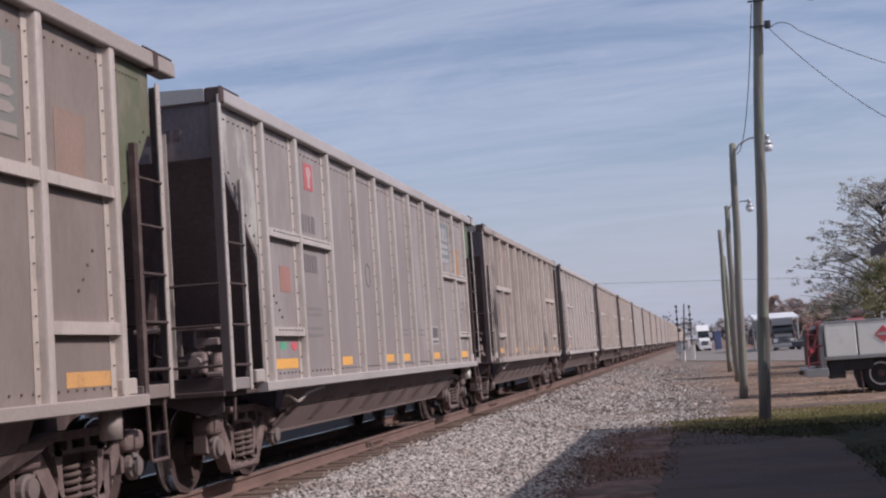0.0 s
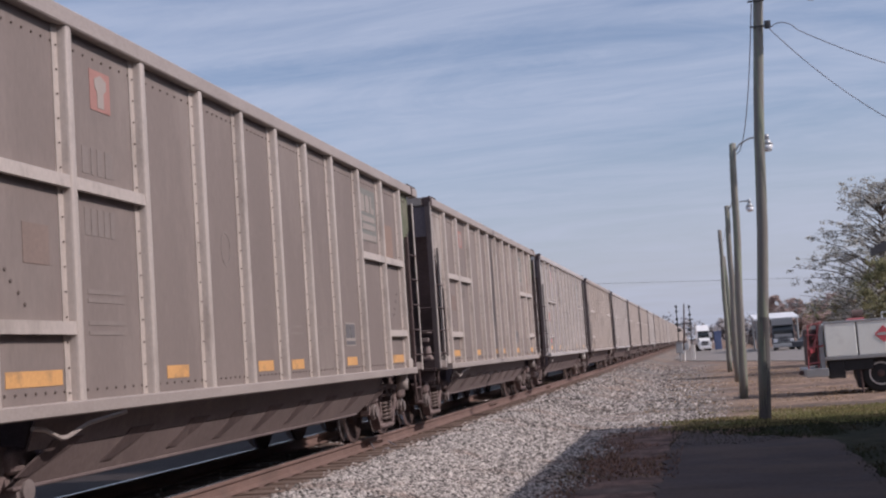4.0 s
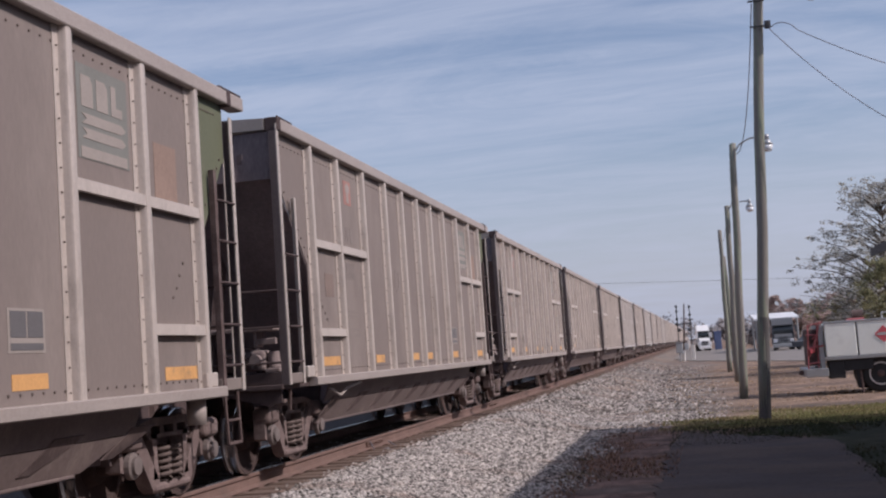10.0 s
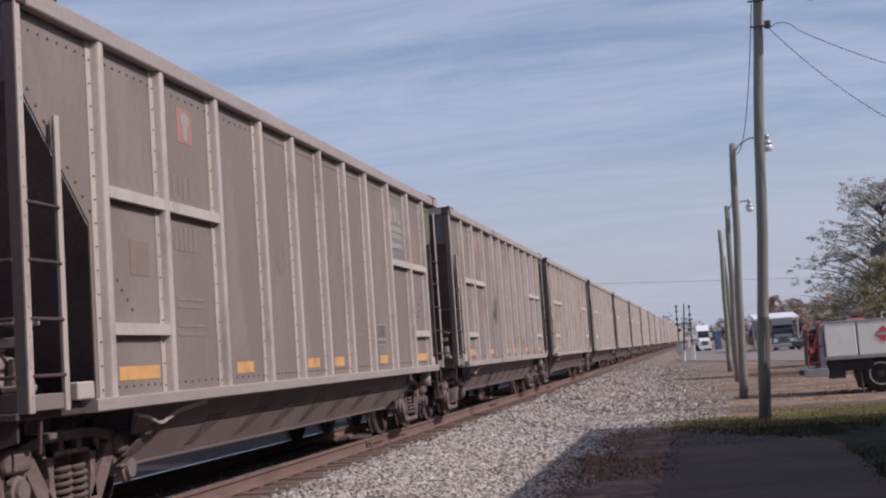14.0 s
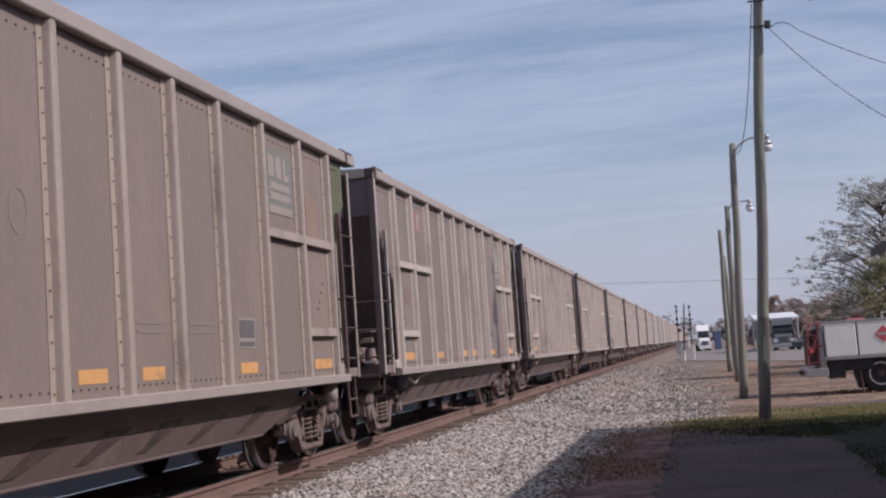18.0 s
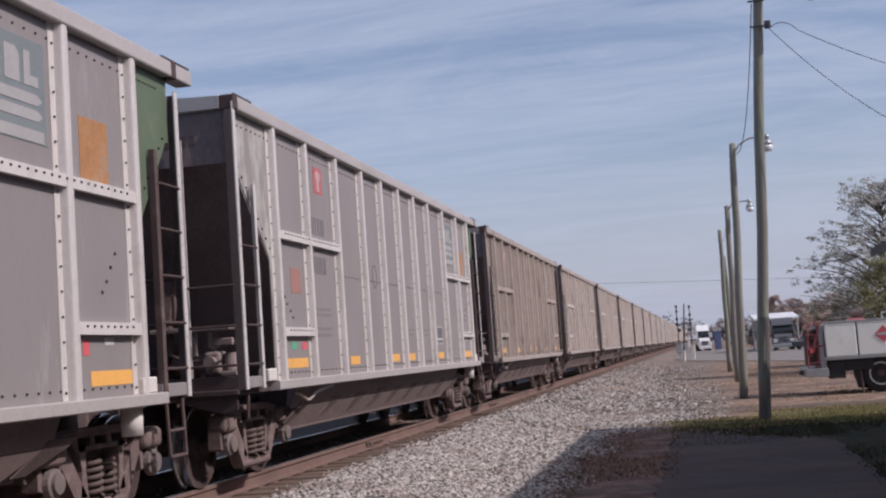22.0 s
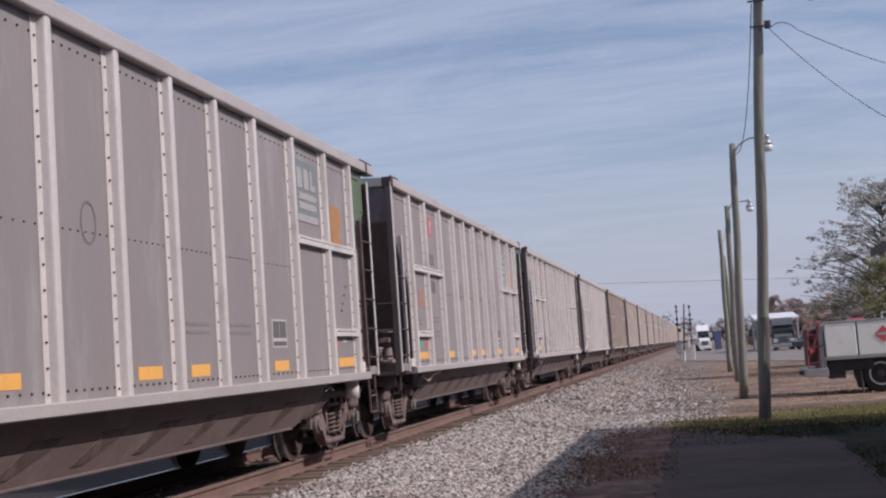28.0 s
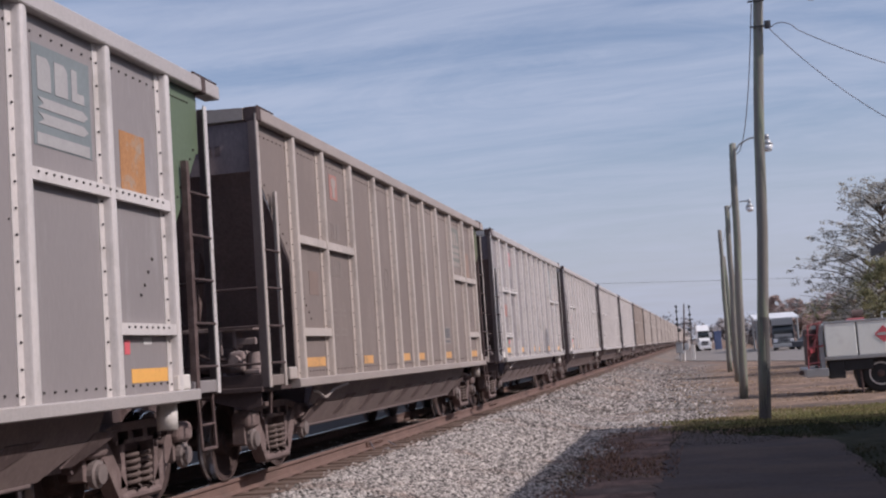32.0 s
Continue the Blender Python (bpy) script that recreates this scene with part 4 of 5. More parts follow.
            flat(bm, s, 9.93, 10.14, 1.58, 1.77, 0.007), flat(bm, s, 10.16, 10.37, 1.58, 1.77, 0.007), flat(bm, s, 9.93, 10.37, 1.49, 1.54, 0.007)
            part("plate_field", bm, "plate_dark", frame_)
            part("paint_patch", flat(B(), s, 1.80, 2.17, 2.12, 2.42), "patch_dust" if d else "red_dust", car, "dull reddish patch")
            part("paint_patch", flat(B(), s, 12.42, 12.90, 2.84, 3.36), "rust" + d, car, "orange-brown patch")
            if look_ == "brown":
                part("tag", flat(B(), s, 1.69, 1.88, 1.445, 1.53), "green_tag", car, "small green tag")
            if not d:
                part("tag", flat(B(), s, 12.34, 12.44, 1.44, 1.56), "pink_tag", car, "small pink tag")
                part("tag", flat(B(), s, 12.70, 12.86, 1.52, 1.58), "mark_white", car, "small white tag")
                part("tag", flat(B(), s, 1.69, 1.88, 1.445, 1.53), "green_tag", car, "small green tag")
                part("tag", prism(B(), [(2.18 + 0.10 * math.cos(k * math.pi / 6), 1.485 + 0.055 * math.sin(k * math.pi / 6)) for k in range(12)], "x", s * SHEET, s * (SHEET + 0.004)), "pink_tag", car, "small round pink tag")
            bm = B()                                            # ring mark
            rings = [[bm.verts.new((s * (SHEET + h), 5.72 + q * 0.13 * math.cos(k * math.pi / 14), 2.50 + q * 0.18 * math.sin(k * math.pi / 14))) for k in range(28)] for q, h in ((1, 0), (1, 0.004), (0.86, 0.004), (0.86, 0))]
            for u, v in zip(rings, rings[1:]):
                for k in range(28):
                    bm.faces.new((u[k], u[(k + 1) % 28], v[(k + 1) % 28], v[k]))
            bmesh.ops.recalc_face_normals(bm, faces=bm.faces[:])
            part("ring_mark", bm, "mark_grey" + d, car, "faded round mark")
    # ends
    for e in (0, 1):
        Y = (lambda y: y) if e == 0 else (lambda y: LEN - y)
        lo, hi = sorted((Y(0.03), Y(0.09)))
        bm = B()
        prism(bm, [(-1.43, 4.02), (-1.43, 4.155), (-0.9, 4.175), (0, 4.185), (0.9, 4.175), (1.43, 4.155), (1.43, 4.02)], "y", Y(-0.02), Y(0.20))
        part("end_chord", bm, "chord_" + ("dust" if d else "clean"), car, "arched end chord")
        # corner blocks in dark steel, the colour standing in for a shaded notch
        for s in (-1, 1):
            bm = B()
            box(bm, s * 1.435, s * 1.602, min(Y(-0.012), Y(0.11)), max(Y(-0.012), Y(0.11)), 4.0, 4.163, 0.012)
            part("corner_cap", bm, "dark_steel", car, "corner casting coloured dark for its shaded recess")
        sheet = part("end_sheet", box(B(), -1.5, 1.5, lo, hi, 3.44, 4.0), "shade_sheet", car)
        if e == 0 and not far:
            bm = B()
            for k in range(5):
                box(bm, 0.66 + k * 0.10, 0.725 + k * 0.10, 0.026, 0.03, 3.64, 3.76)
            part("lettering", bm, "end_mark", sheet, "faded dark bars of lettering")["kind"] = "stuff"
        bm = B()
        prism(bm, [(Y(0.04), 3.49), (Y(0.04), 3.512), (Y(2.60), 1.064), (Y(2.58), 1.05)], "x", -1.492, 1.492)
        part("slope_sheet", bm, "shade_sheet", car, "sloping end sheet, toned for shade")
        for s in (-1, 1):
            bm = B()
            prism(bm, [(Y(0.30), 1.05), (Y(0.42), 1.05), (Y(0.95), 2.50), (Y(0.80), 2.66)], "x", s * 0.42, s * 0.50)
            part("end_brace", bm, "under", car)
        bm = B()
        box(bm, -1.50, 1.50, min(Y(-0.06), Y(1.0)), max(Y(-0.06), Y(1.0)), 0.99, 1.05, 0.01)
        part("end_platform", bm, "dark_steel", car)
        bm = B()
        box(bm, -0.33, 0.33, min(Y(-0.38), Y(2.5)), max(Y(-0.38), Y(2.5)), 0.72, 1.0, 0.02)
        part("centre_sill", bm, "dark_steel", car)
        bm = B()
        box(bm, -0.09, 0.09, min(Y(-0.54), Y(-0.30)), max(Y(-0.54), Y(-0.30)), 0.80, 0.96, 0.03)
        prism(bm, [(-0.17, Y(-0.50)), (0.17, Y(-0.50)), (0.20, Y(-0.67)), (0.10, Y(-0.735)), (-0.04, Y(-0.71)), (-0.19, Y(-0.735))], "z", 0.74, 1.02)
        part("coupler", bm, "under", car, "cast knuckle coupler")
        bm = B()
        path(bm, [(0.30, Y(-0.35), 0.80), (0.33, Y(-0.55), 0.62), (0.25, Y(-0.70), 0.50), (0.12, Y(-0.735), 0.55)], 0.032, 8)
        part("air_hose", bm, "tyre", car)
        if e == 0:
            part("brake_cylinder", rod(B(), (0.55, 0.60, 1.36), (0.98, 0.60, 1.36), 0.14, 14), "gear", car, "dusty brake cylinder")
            part("gear_shelf", box(B(), 0.40, 1.32, 0.24, 0.62, 1.685, 1.735, 0.008), "gear", car, "pale shelf over the brake gear")
            part("hanger", box(B(), 0.84, 0.93, 0.26, 0.30, 1.42, 1.69, 0.008), "gear", car)
            part("hanger", box(B(), 1.05, 1.09, 0.28, 0.50, 1.50, 1.69, 0.008), "gear", car)
            part("valve_bracket", box(B(), 1.06, 1.32, 0.30, 0.36, 1.52, 1.60, 0.01), "gear", car)
            valve = part("control_valve", box(B(), 1.00, 1.18, 0.26, 0.52, 1.22, 1.46, 0.035, 2), "gear", car, "dusty cast control valve")
            part("valve_cover", rod(B(), (1.26, 0.38, 1.25), (1.26, 0.38, 1.44), 0.085, 14, 0.065), "gear", valve)
            part("valve_cap", rod(B(), (1.09, 0.18, 1.34), (1.09, 0.26, 1.34), 0.07, 12), "gear", valve)
            part("valve_flange", box(B(), 1.17, 1.36, 0.28, 0.48, 1.19, 1.245, 0.012), "gear", valve)
            part("brake_pipe", path(B(), [(0.62, 0.30, 1.69), (0.60, 0.30, 1.46), (0.72, 0.28, 1.40), (1.0, 0.30, 1.36)], 0.02), "under", car)
            part("brake_pipe", path(B(), [(1.12, 0.40, 1.22), (1.12, 0.40, 1.06)], 0.03), "under", car)
            part("end_sill", box(B(), -1.48, 1.48, -0.03, 0.0, 1.052, 1.19, 0.006), "dark_steel", car, "sooty end sill plate")
            for s in (-1, 1):
                part("gusset", prism(B(), [(s * 0.55, 1.0), (s * 1.46, 1.0), (s * 1.46, 0.84), (s * 1.30, 0.80)], "y", 0.0, 0.03), "dark_steel", car)
        else:
            part("air_tank", rod(B(), (-1.1, LEN - 0.5, 1.30), (-0.2, LEN - 0.5, 1.30), 0.19, 14), "under", car, "dusty air tank")
            part("valve_body", box(B(), 0.35, 0.75, LEN - 0.65, LEN - 0.35, 1.05, 1.38, 0.03), "under", car)
    bm = B()
    prism(bm, [(-1.10, 0.72), (-1.10, 0.52), (-0.45, 0.46), (-0.18, 1.30), (0.18, 1.30), (0.45, 0.46), (1.10, 0.52), (1.10, 0.72), (1.05, 0.72), (0.5, 0.56), (0.2, 1.40), (-0.2, 1.40), (-0.5, 0.56), (-1.05, 0.72)], "y", 2.0, 11.95)
    part("hopper_bottom", bm, "shade_sheet", car)
    bm = B()
    box(bm, -0.30, 0.30, 2.3, 11.9, 0.74, 0.96)
    part("centre_sill", bm, "dark_steel", car)
    for e in (0, 1):
        Y = (lambda y: y) if e == 0 else (lambda y: LEN - y)
        bm = B()
        prism(bm, [(Y(2.16), 0.50), (Y(2.40), 0.99), (Y(2.44), 0.99), (Y(2.20), 0.50)], "x", -1.17, 1.17)
        part("hopper_end", bm, "dark_steel", car)
    bm = B()
    path(bm, [(1.44, 1.95, 0.925), (1.44, 2.12, 0.905), (1.45, 2.33, 0.83), (1.45, 2.42, 0.828), (1.44, 2.78, 0.91), (1.46, 3.4, 0.965)], 0.018)
    part("air_pipe", bm, "top_dust", car, "pale bent air pipe")
    for y in TRUCKS:
        build_truck(car, y)
    return car


def travel(t):
    """How far the rear corner of the first car has come along the track: nearly even."""
    return 11.776 + 6.43821 * t + 0.000663 * t ** 2 - 0.0000638 * t ** 3


FIRST, LAST = -24, 14
LOOKS = {0: ("mid", True), 1: ("dust", True), 2: ("dust", True), 9: ("clean", True), 10: ("clean", True), 11: ("clean", False), 12: ("clean", False), 14: ("clean", False), 8: ("brown", False), -2: ("mid", False), -5: ("mid", False), -9: ("mid", False)}
protos, TRAIN = {}, []
for n in range(FIRST, LAST + 1):
    kind_ = LOOKS.get(n, ("dust", False)) + (n < -3,)
    if kind_ not in protos:
        protos[kind_] = build_car(*kind_)
        c = protos[kind_]
    else:
        c = copy_thing(protos[kind_], Matrix())
    c.location = (0, travel(0) - n * PITCH, 0)
    TRAIN.append((n, c))

# ---- poles, wires, lamps ----
def pole(base, top, r0, r1, label, dark_to=0.0):
    bm = B()
    b, t = Vector(base), Vector(top)
    n, seg, rings = 10, 14, []
    for k in range(n + 1):
        c, r = b.lerp(t, k / n), r0 + (r1 - r0) * k / n
        c += Vector((0.015 * math.sin(k * 1.3 + b.y), 0.015 * math.cos(k * 0.9 + b.y), 0)) * (1 if 0 < k < n else 0)
        rings.append([bm.verts.new(c + Vector((r * math.cos(2 * math.pi * i / seg), r * math.sin(2 * math.pi * i / seg), 0))) for i in range(seg)])
    for p, q in zip(rings, rings[1:]):
        for i in range(seg):
            bm.faces.new((p[i], p[(i + 1) % seg], q[(i + 1) % seg], q[i]))
    bm.faces.new(rings[0][::-1]), bm.faces.new(rings[-1])
    ob = thing("utility_pole", bm, "wood", label, "utility pole", "poles along the yard", smooth=True)
    if dark_to:
        bm = B()
        u = dark_to / (t.z - b.z)
        rod(bm, b, b.lerp(t, u), r0 + 0.006, 14, r0 + (r1 - r0) * u + 0.006)
        part("butt", bm, "wood_dark", ob, "dark creosoted lower part")
    return ob


def lamp_head(p, post, arm):
    """A yard lamp: curved arm, hood and clear lens."""
    ob = part("lamp_arm", path(B(), arm, 0.028), "galv", post, "curved steel lamp arm")
    x, y, z = p
    bm = B()
    rod(bm, (x, y, z + 0.02), (x, y, z + 0.20), 0.17, 14, 0.06)
    rod(bm, (x, y, z + 0.20), (x, y, z + 0.34), 0.06, 10)
    part("lamp_hood", bm, "galv", post, "grey lamp hood", True)
    part("lamp_lens", rod(B(), (x, y, z - 0.16), (x, y, z + 0.02), 0.11, 14, 0.165), "lamp_glass", post, "clear lamp lens", True)
    return ob


def sag(a, b, drop, n=14):
    a, b = Vector(a), Vector(b)
    return [a.lerp(b, k / n) - Vector((0, 0, drop * 4 * (k / n) * (1 - k / n))) for k in range(n + 1)]


def build_poles():
    p1 = pole((7.43, 27.8, GZ), (8.15, 27.9, 9.6), 0.128, 0.105, "tall weathered wooden pole with a dark butt", 2.2)
    lamp_head((9.22, 27.6, 8.62), p1, [(8.05, 27.9, 8.5), (8.35, 27.8, 8.85), (8.8, 27.7, 9.02), (9.22, 27.6, 8.95)])
    bm = B()
    for z in (8.60, 8.02):
        box(bm, 7.86, 8.22, 27.75, 27.80, z, z + 0.03)
    for x in (8.26, 8.22):
        rod(bm, (x, 27.7, 7.95), (x, 27.7, 8.12), 0.05, 8)
    part("insulator_bracket", bm, "signal_black", p1)
    p2 = pole((7.29, 37.2, GZ), (7.62, 37.2, 6.92), 0.125, 0.095, "weathered wooden pole with a yard lamp")
    lamp_head((8.60, 37.0, 6.72), p2, [(7.62, 37.2, 6.6), (7.8, 37.1, 6.85), (8.1, 37.05, 7.0), (8.6, 37.0, 7.02)])
    p3 = pole((7.52, 51.1, GZ), (7.70, 51.1, 6.52), 0.125, 0.10, "grey wooden pole with a yard lamp")
    lamp_head((8.58, 50.9, 6.34), p3, [(7.7, 51.1, 6.3), (7.9, 51.0, 6.55), (8.2, 51, 6.63), (8.58, 50.9, 6.63)])
    p4 = pole((7.56, 66.5, GZ), (7.66, 66.5, 6.86), 0.13, 0.10, "slim grey wooden pole")
    p5 = pole((8.05, 73.5, GZ), (7.92, 73.5, 5.9), 0.13, 0.10, "slim grey wooden pole")
    lines = [
        (sag((8.26, 27.5, 7.90), (8.75, 27.5, 7.90), -0.10, 6) + sag((8.85, 27.5, 7.79), (12.6, 27.5, 6.10), 0.16), 0.010, "loose overhead service cable"),
        (sag((8.26, 27.5, 7.88), (12.4, 27.5, 4.62), 0.45), 0.010, "loose overhead service cable"),
        (sag((7.95, 27.9, 8.6), (7.68, 37.2, 6.6), 0.9), 0.012, "thin sagging wire between poles"),
        (sag((7.70, 37.2, 6.75), (7.72, 51.1, 6.35), 0.5), 0.012, "thin sagging wire between poles"),
        (sag((7.70, 51.1, 6.4), (7.66, 66.5, 6.3), 0.5), 0.012, "thin sagging wire between poles"),
        (sag((-40, 166, 11.4), (70, 166, 5.9), 0.3), 0.022, "far overhead line across the track"),
    ]
    for x, y, h in ((-40, 166, 11.8), (70, 166, 6.6)):
        pole((x, y, GZ), (x, y, h), 0.16, 0.12, "far wooden line pole")
    for pts, r, label in lines:
        thing("overhead_wire", path(B(), pts, r, 5), "wire", label, "wire", "overhead wires")


build_poles()


# ---- crossing signals ----
def signal_stack(x, y, zs, label):
    """A slim mast carrying a column of round dark heads with hoods."""
    mast = thing("block_signal", rod(B(), (x, y, GZ), (x, y, 4.3), 0.05, 8, 0.04), "signal_black", label, "railway signal", "signals at the crossing")
    for z in zs:
        bm = B()
        rod(bm, (x, y - 0.16, z), (x, y - 0.06, z), 0.12, 14)
        rod(bm, (x, y - 0.36, z + 0.03), (x, y - 0.16, z + 0.02), 0.09, 10, 0.11)
        part("signal_head", bm, "signal_black", mast)
    return mast


def build_signals():
    y = 106.5
    mast = thing("crossing_signal", rod(B(), (4.68, y, GZ), (5.04, y, 4.25), 0.075, 10, 0.055), "under", "tall dark crossing signal mast with side lights", "railway signal", "signals at the crossing")
    part("cross_arm", rod(B(), (4.32, y, 2.56), (5.46, y, 2.54), 0.045, 8), "signal_black", mast)
    for x, z in ((4.32, 2.56), (5.46, 2.54), (5.30, 2.05), (4.5, 2.05)):
        bm = B()
        rod(bm, (x, y - 0.10, z), (x, y + 0.06, z), 0.15, 14)
        rod(bm, (x, y - 0.30, z), (x, y - 0.10, z), 0.10, 10, 0.14)
        part("light_unit", bm, "signal_black", mast, "black round crossing light")
    part("base_pillar", rod(B(), (4.68, y, GZ), (4.73, y, 0.35), 0.12, 12), "white_metal", mast, "pale base pillar")
    arm = part("gate_arm_motor", box(B(), 4.80, 5.14, y - 0.25, y + 0.25, 0.35, 0.95, 0.03), "box_grey", mast, "grey gate mechanism box")
    part("counterweight", box(B(), 5.10, 5.26, y - 0.15, y + 0.15, 0.55, 1.30, 0.02), "white_metal", arm)
    signal_stack(4.30, 110.0, (4.15, 3.72, 3.05, 2.62), "slim signal mast with four stacked dark heads")
    signal_stack(5.40, 112.0, (4.10, 3.40, 2.95), "slim signal mast with three stacked dark heads")
    cab = thing("signal_cabinet", box(B(), 4.10, 4.66, y - 0.6, y - 0.1, 0.10, 0.98, 0.03), "box_grey", "small grey metal signal cabinet on a post", "cabinet")
    part("post", rod(B(), (4.38, y - 0.4, GZ), (4.38, y - 0.4, 0.16), 0.06, 10), "box_grey", cab)
    part("roof", box(B(), 4.06, 4.70, y - 0.64, y - 0.06, 0.98, 1.03, 0.01), "box_grey", cab)
    cab = thing("signal_cabinet", box(B(), 5.30, 5.62, y + 4.6, y + 5.0, GZ, 0.75, 0.03), "white_metal", "pale relay cabinet beside the crossing", "cabinet")
    part("roof", box(B(), 5.27, 5.65, y + 4.57, y + 5.03, 0.75, 0.79, 0.01), "box_grey", cab)


build_signals()


# ---- vehicles ----
def tyre(parent, c, r, w, axis="x", rim="galv"):
    """A wheel: tyre with rounded shoulders, rim and hub."""
    def turn(bm):
        m = Matrix.Translation(c) @ (Matrix.Rotation(math.pi / 2, 4, "Z") if axis == "y" else Matrix())
        bmesh.ops.transform(bm, matrix=m, verts=bm.verts[:])
        return bm
    bm = B()
    disc_profile(bm, [(-w / 2, r * 0.60), (-w / 2, r * 0.90), (-w / 2 + 0.03, r * 0.985), (-w / 4, r), (w / 4, r), (w / 2 - 0.03, r * 0.985), (w / 2, r * 0.90), (w / 2, r * 0.60)], 28)
    t = part("wheel", turn(bm), "tyre", parent, "black truck tyre", True)
    bm = B()
    disc_profile(bm, [(-w / 2 + 0.03, r * 0.50), (-w / 2 - 0.006, r * 0.56), (-w / 2 - 0.004, r * 0.63), (w / 2 + 0.004, r * 0.63), (w / 2 + 0.006, r * 0.56), (w / 2 - 0.03, r * 0.50)], 24)
    part("rim", turn(bm), rim, t, "steel rim")
    bm = B()
    disc_profile(bm, [(-w / 2 - 0.03, 0.06), (-w / 2 + 0.0, r * 0.20), (-w / 2 + 0.028, r * 0.49), (w / 2 - 0.028, r * 0.49), (w / 2, r * 0.20), (w / 2 + 0.03, 0.06)], 20)
    part("hub", turn(bm), "under", t, "dull hub")
    return t


def build_tank_truck():
    """A utility tank truck parked across the yard, its tail towards the track."""
    y0 = 36.4
    tr = empty("tank_truck", "grey boxed fuel truck with red pipework parked on bare soil", "truck", at=(12, y0 + 1.2, GZ))
    tr_at = Vector(tr.location)

    def pt(name, bm, m, label="", par=None, smooth=False):
        ob = part(name, bm, m, par or tr, label, smooth)
        if par is None:
            ob.location = -tr_at
        return ob
    pt("side_box", box(B(), 9.64, 10.49, y0, y0 + 0.7, 0.47, 1.42, 0.025, 2), "tank_grey", "pale grey side cabinet")
    pt("side_box", box(B(), 10.53, 12.9, y0, y0 + 0.7, 0.47, 1.42, 0.025, 2), "tank_grey", "pale grey side cabinet")
    pt("tank", prism(B(), [(y0 + 0.2, 0.5), (y0 + 2.4, 0.5), (y0 + 2.45, 1.0), (y0 + 2.1, 1.45), (y0 + 0.5, 1.45), (y0 + 0.15, 1.0)], "x", 9.9, 14.2), "tank_grey")
    pt("seam_strip", box(B(), 10.49, 10.53, y0 + 0.03, y0 + 0.6, 0.47, 1.42), "black")
    pt("top_rail", box(B(), 9.62, 12.95, y0 - 0.015, y0 + 0.05, 1.40, 1.46, 0.01), "galv")
    pt("deck_edge", box(B(), 9.60, 14.4, y0 - 0.02, y0 + 2.4, 0.37, 0.47, 0.01), "galv", "grey deck edge")
    pt("chassis", box(B(), 9.9, 17.4, y0 + 0.7, y0 + 1.7, 0.05, 0.37), "black")
    pt("tool_box", box(B(), 9.68, 10.12, y0 + 0.05, y0 + 0.6, -0.15, 0.36, 0.02), "black", "black under-deck box")
    pt("tool_box", box(B(), 10.12, 10.9, y0 + 0.05, y0 + 0.6, 0.05, 0.36, 0.02), "black")
    for x in (10.35, 12.1):
        pt("mud_flap", prism(B(), [(x, 0.3), (x + 0.16, 0.3), (x + 0.20, -0.45), (x + 0.12, -0.45)], "y", y0 + 0.1, y0 + 0.6), "black")
    pt("support_leg", rod(B(), (10.52, y0 + 0.1, 0.4), (10.56, y0 + 0.1, GZ), 0.03, 8), "under")
    for x in (11.08, 16.6):
        for yy in (y0 + 0.28, y0 + 2.1):
            w = tyre(tr, Vector((x, yy, GZ + 0.52)) - tr_at, 0.52, 0.30, "y", "white_metal")
    # diamond placard
    pl = pt("placard", prism(B(), [(10.98, 1.02), (11.22, 1.26), (11.46, 1.02), (11.22, 0.78)], "y", y0 - 0.012, y0), "pink_tag", "red diamond hazard placard")
    part("placard_band", box(B(), 11.06, 11.38, y0 - 0.018, y0 - 0.010, 0.985, 1.06), "mark_white", pl)
    # red pipework and reel at the tail
    for i, (a, b) in enumerate([((9.12, 0.02), (9.20, 1.38)), ((9.20, 1.38), (9.62, 1.46)), ((9.42, 0.1), (9.46, 1.40)), ((9.14, 0.75), (9.62, 0.80)), ((9.12, 0.30), (9.60, 0.34)), ((9.30, 1.0), (9.6, 1.2)), ((9.31, 0.62), (9.52, 1.44)), ((9.13, 1.12), (9.6, 1.10)), ((9.2, 0.5), (9.4, 1.0))]):
        pt("pipe", rod(B(), (a[0], y0 + 0.08 + 0.05 * (i % 3), a[1]), (b[0], y0 + 0.08 + 0.05 * (i % 3), b[1]), 0.021, 8), "truck_red", "red steel pipe")
    bm = B()
    disc_profile(bm, [(-0.1, 0.06), (-0.1, 0.24), (-0.07, 0.24), (-0.07, 0.12), (0.07, 0.12), (0.07, 0.24), (0.1, 0.24), (0.1, 0.06)], 20)
    bmesh.ops.transform(bm, matrix=Matrix.Translation((9.38, y0 + 0.5, 1.06)), verts=bm.verts[:])
    pt("hose_reel", bm, "under", "brown hose reel")
    # added dark box that stands in for the dim interior behind the pipes
    pt("pump_housing", box(B(), 9.17, 9.44, y0 + 0.35, y0 + 1.7, 0.25, 1.28, 0.03), "under", "dark backing box added for the dim interior behind the pipes")
    pt("tail_panel", box(B(), 9.47, 9.60, y0 + 0.1, y0 + 2.3, 0.1, 1.38, 0.01), "box_grey")
    pt("tail_lamp", box(B(), 9.2, 9.28, y0 - 0.02, y0 + 0.1, 0.6, 0.72, 0.01), "pink_tag")
    pt("tail_step", box(B(), 9.05, 9.66, y0, y0 + 2.3, -0.08, 0.16, 0.015), "galv", "grey tail bumper")
    pt("hitch", box(B(), 8.92, 9.08, y0 + 0.9, y0 + 1.2, -0.02, 0.10, 0.02), "under")
    pt("top_reel", rod(B(), (10.52, y0 + 0.9, 1.64), (10.82, y0 + 0.9, 1.64), 0.11, 14), "under", "dull brown-red drum on the roof")
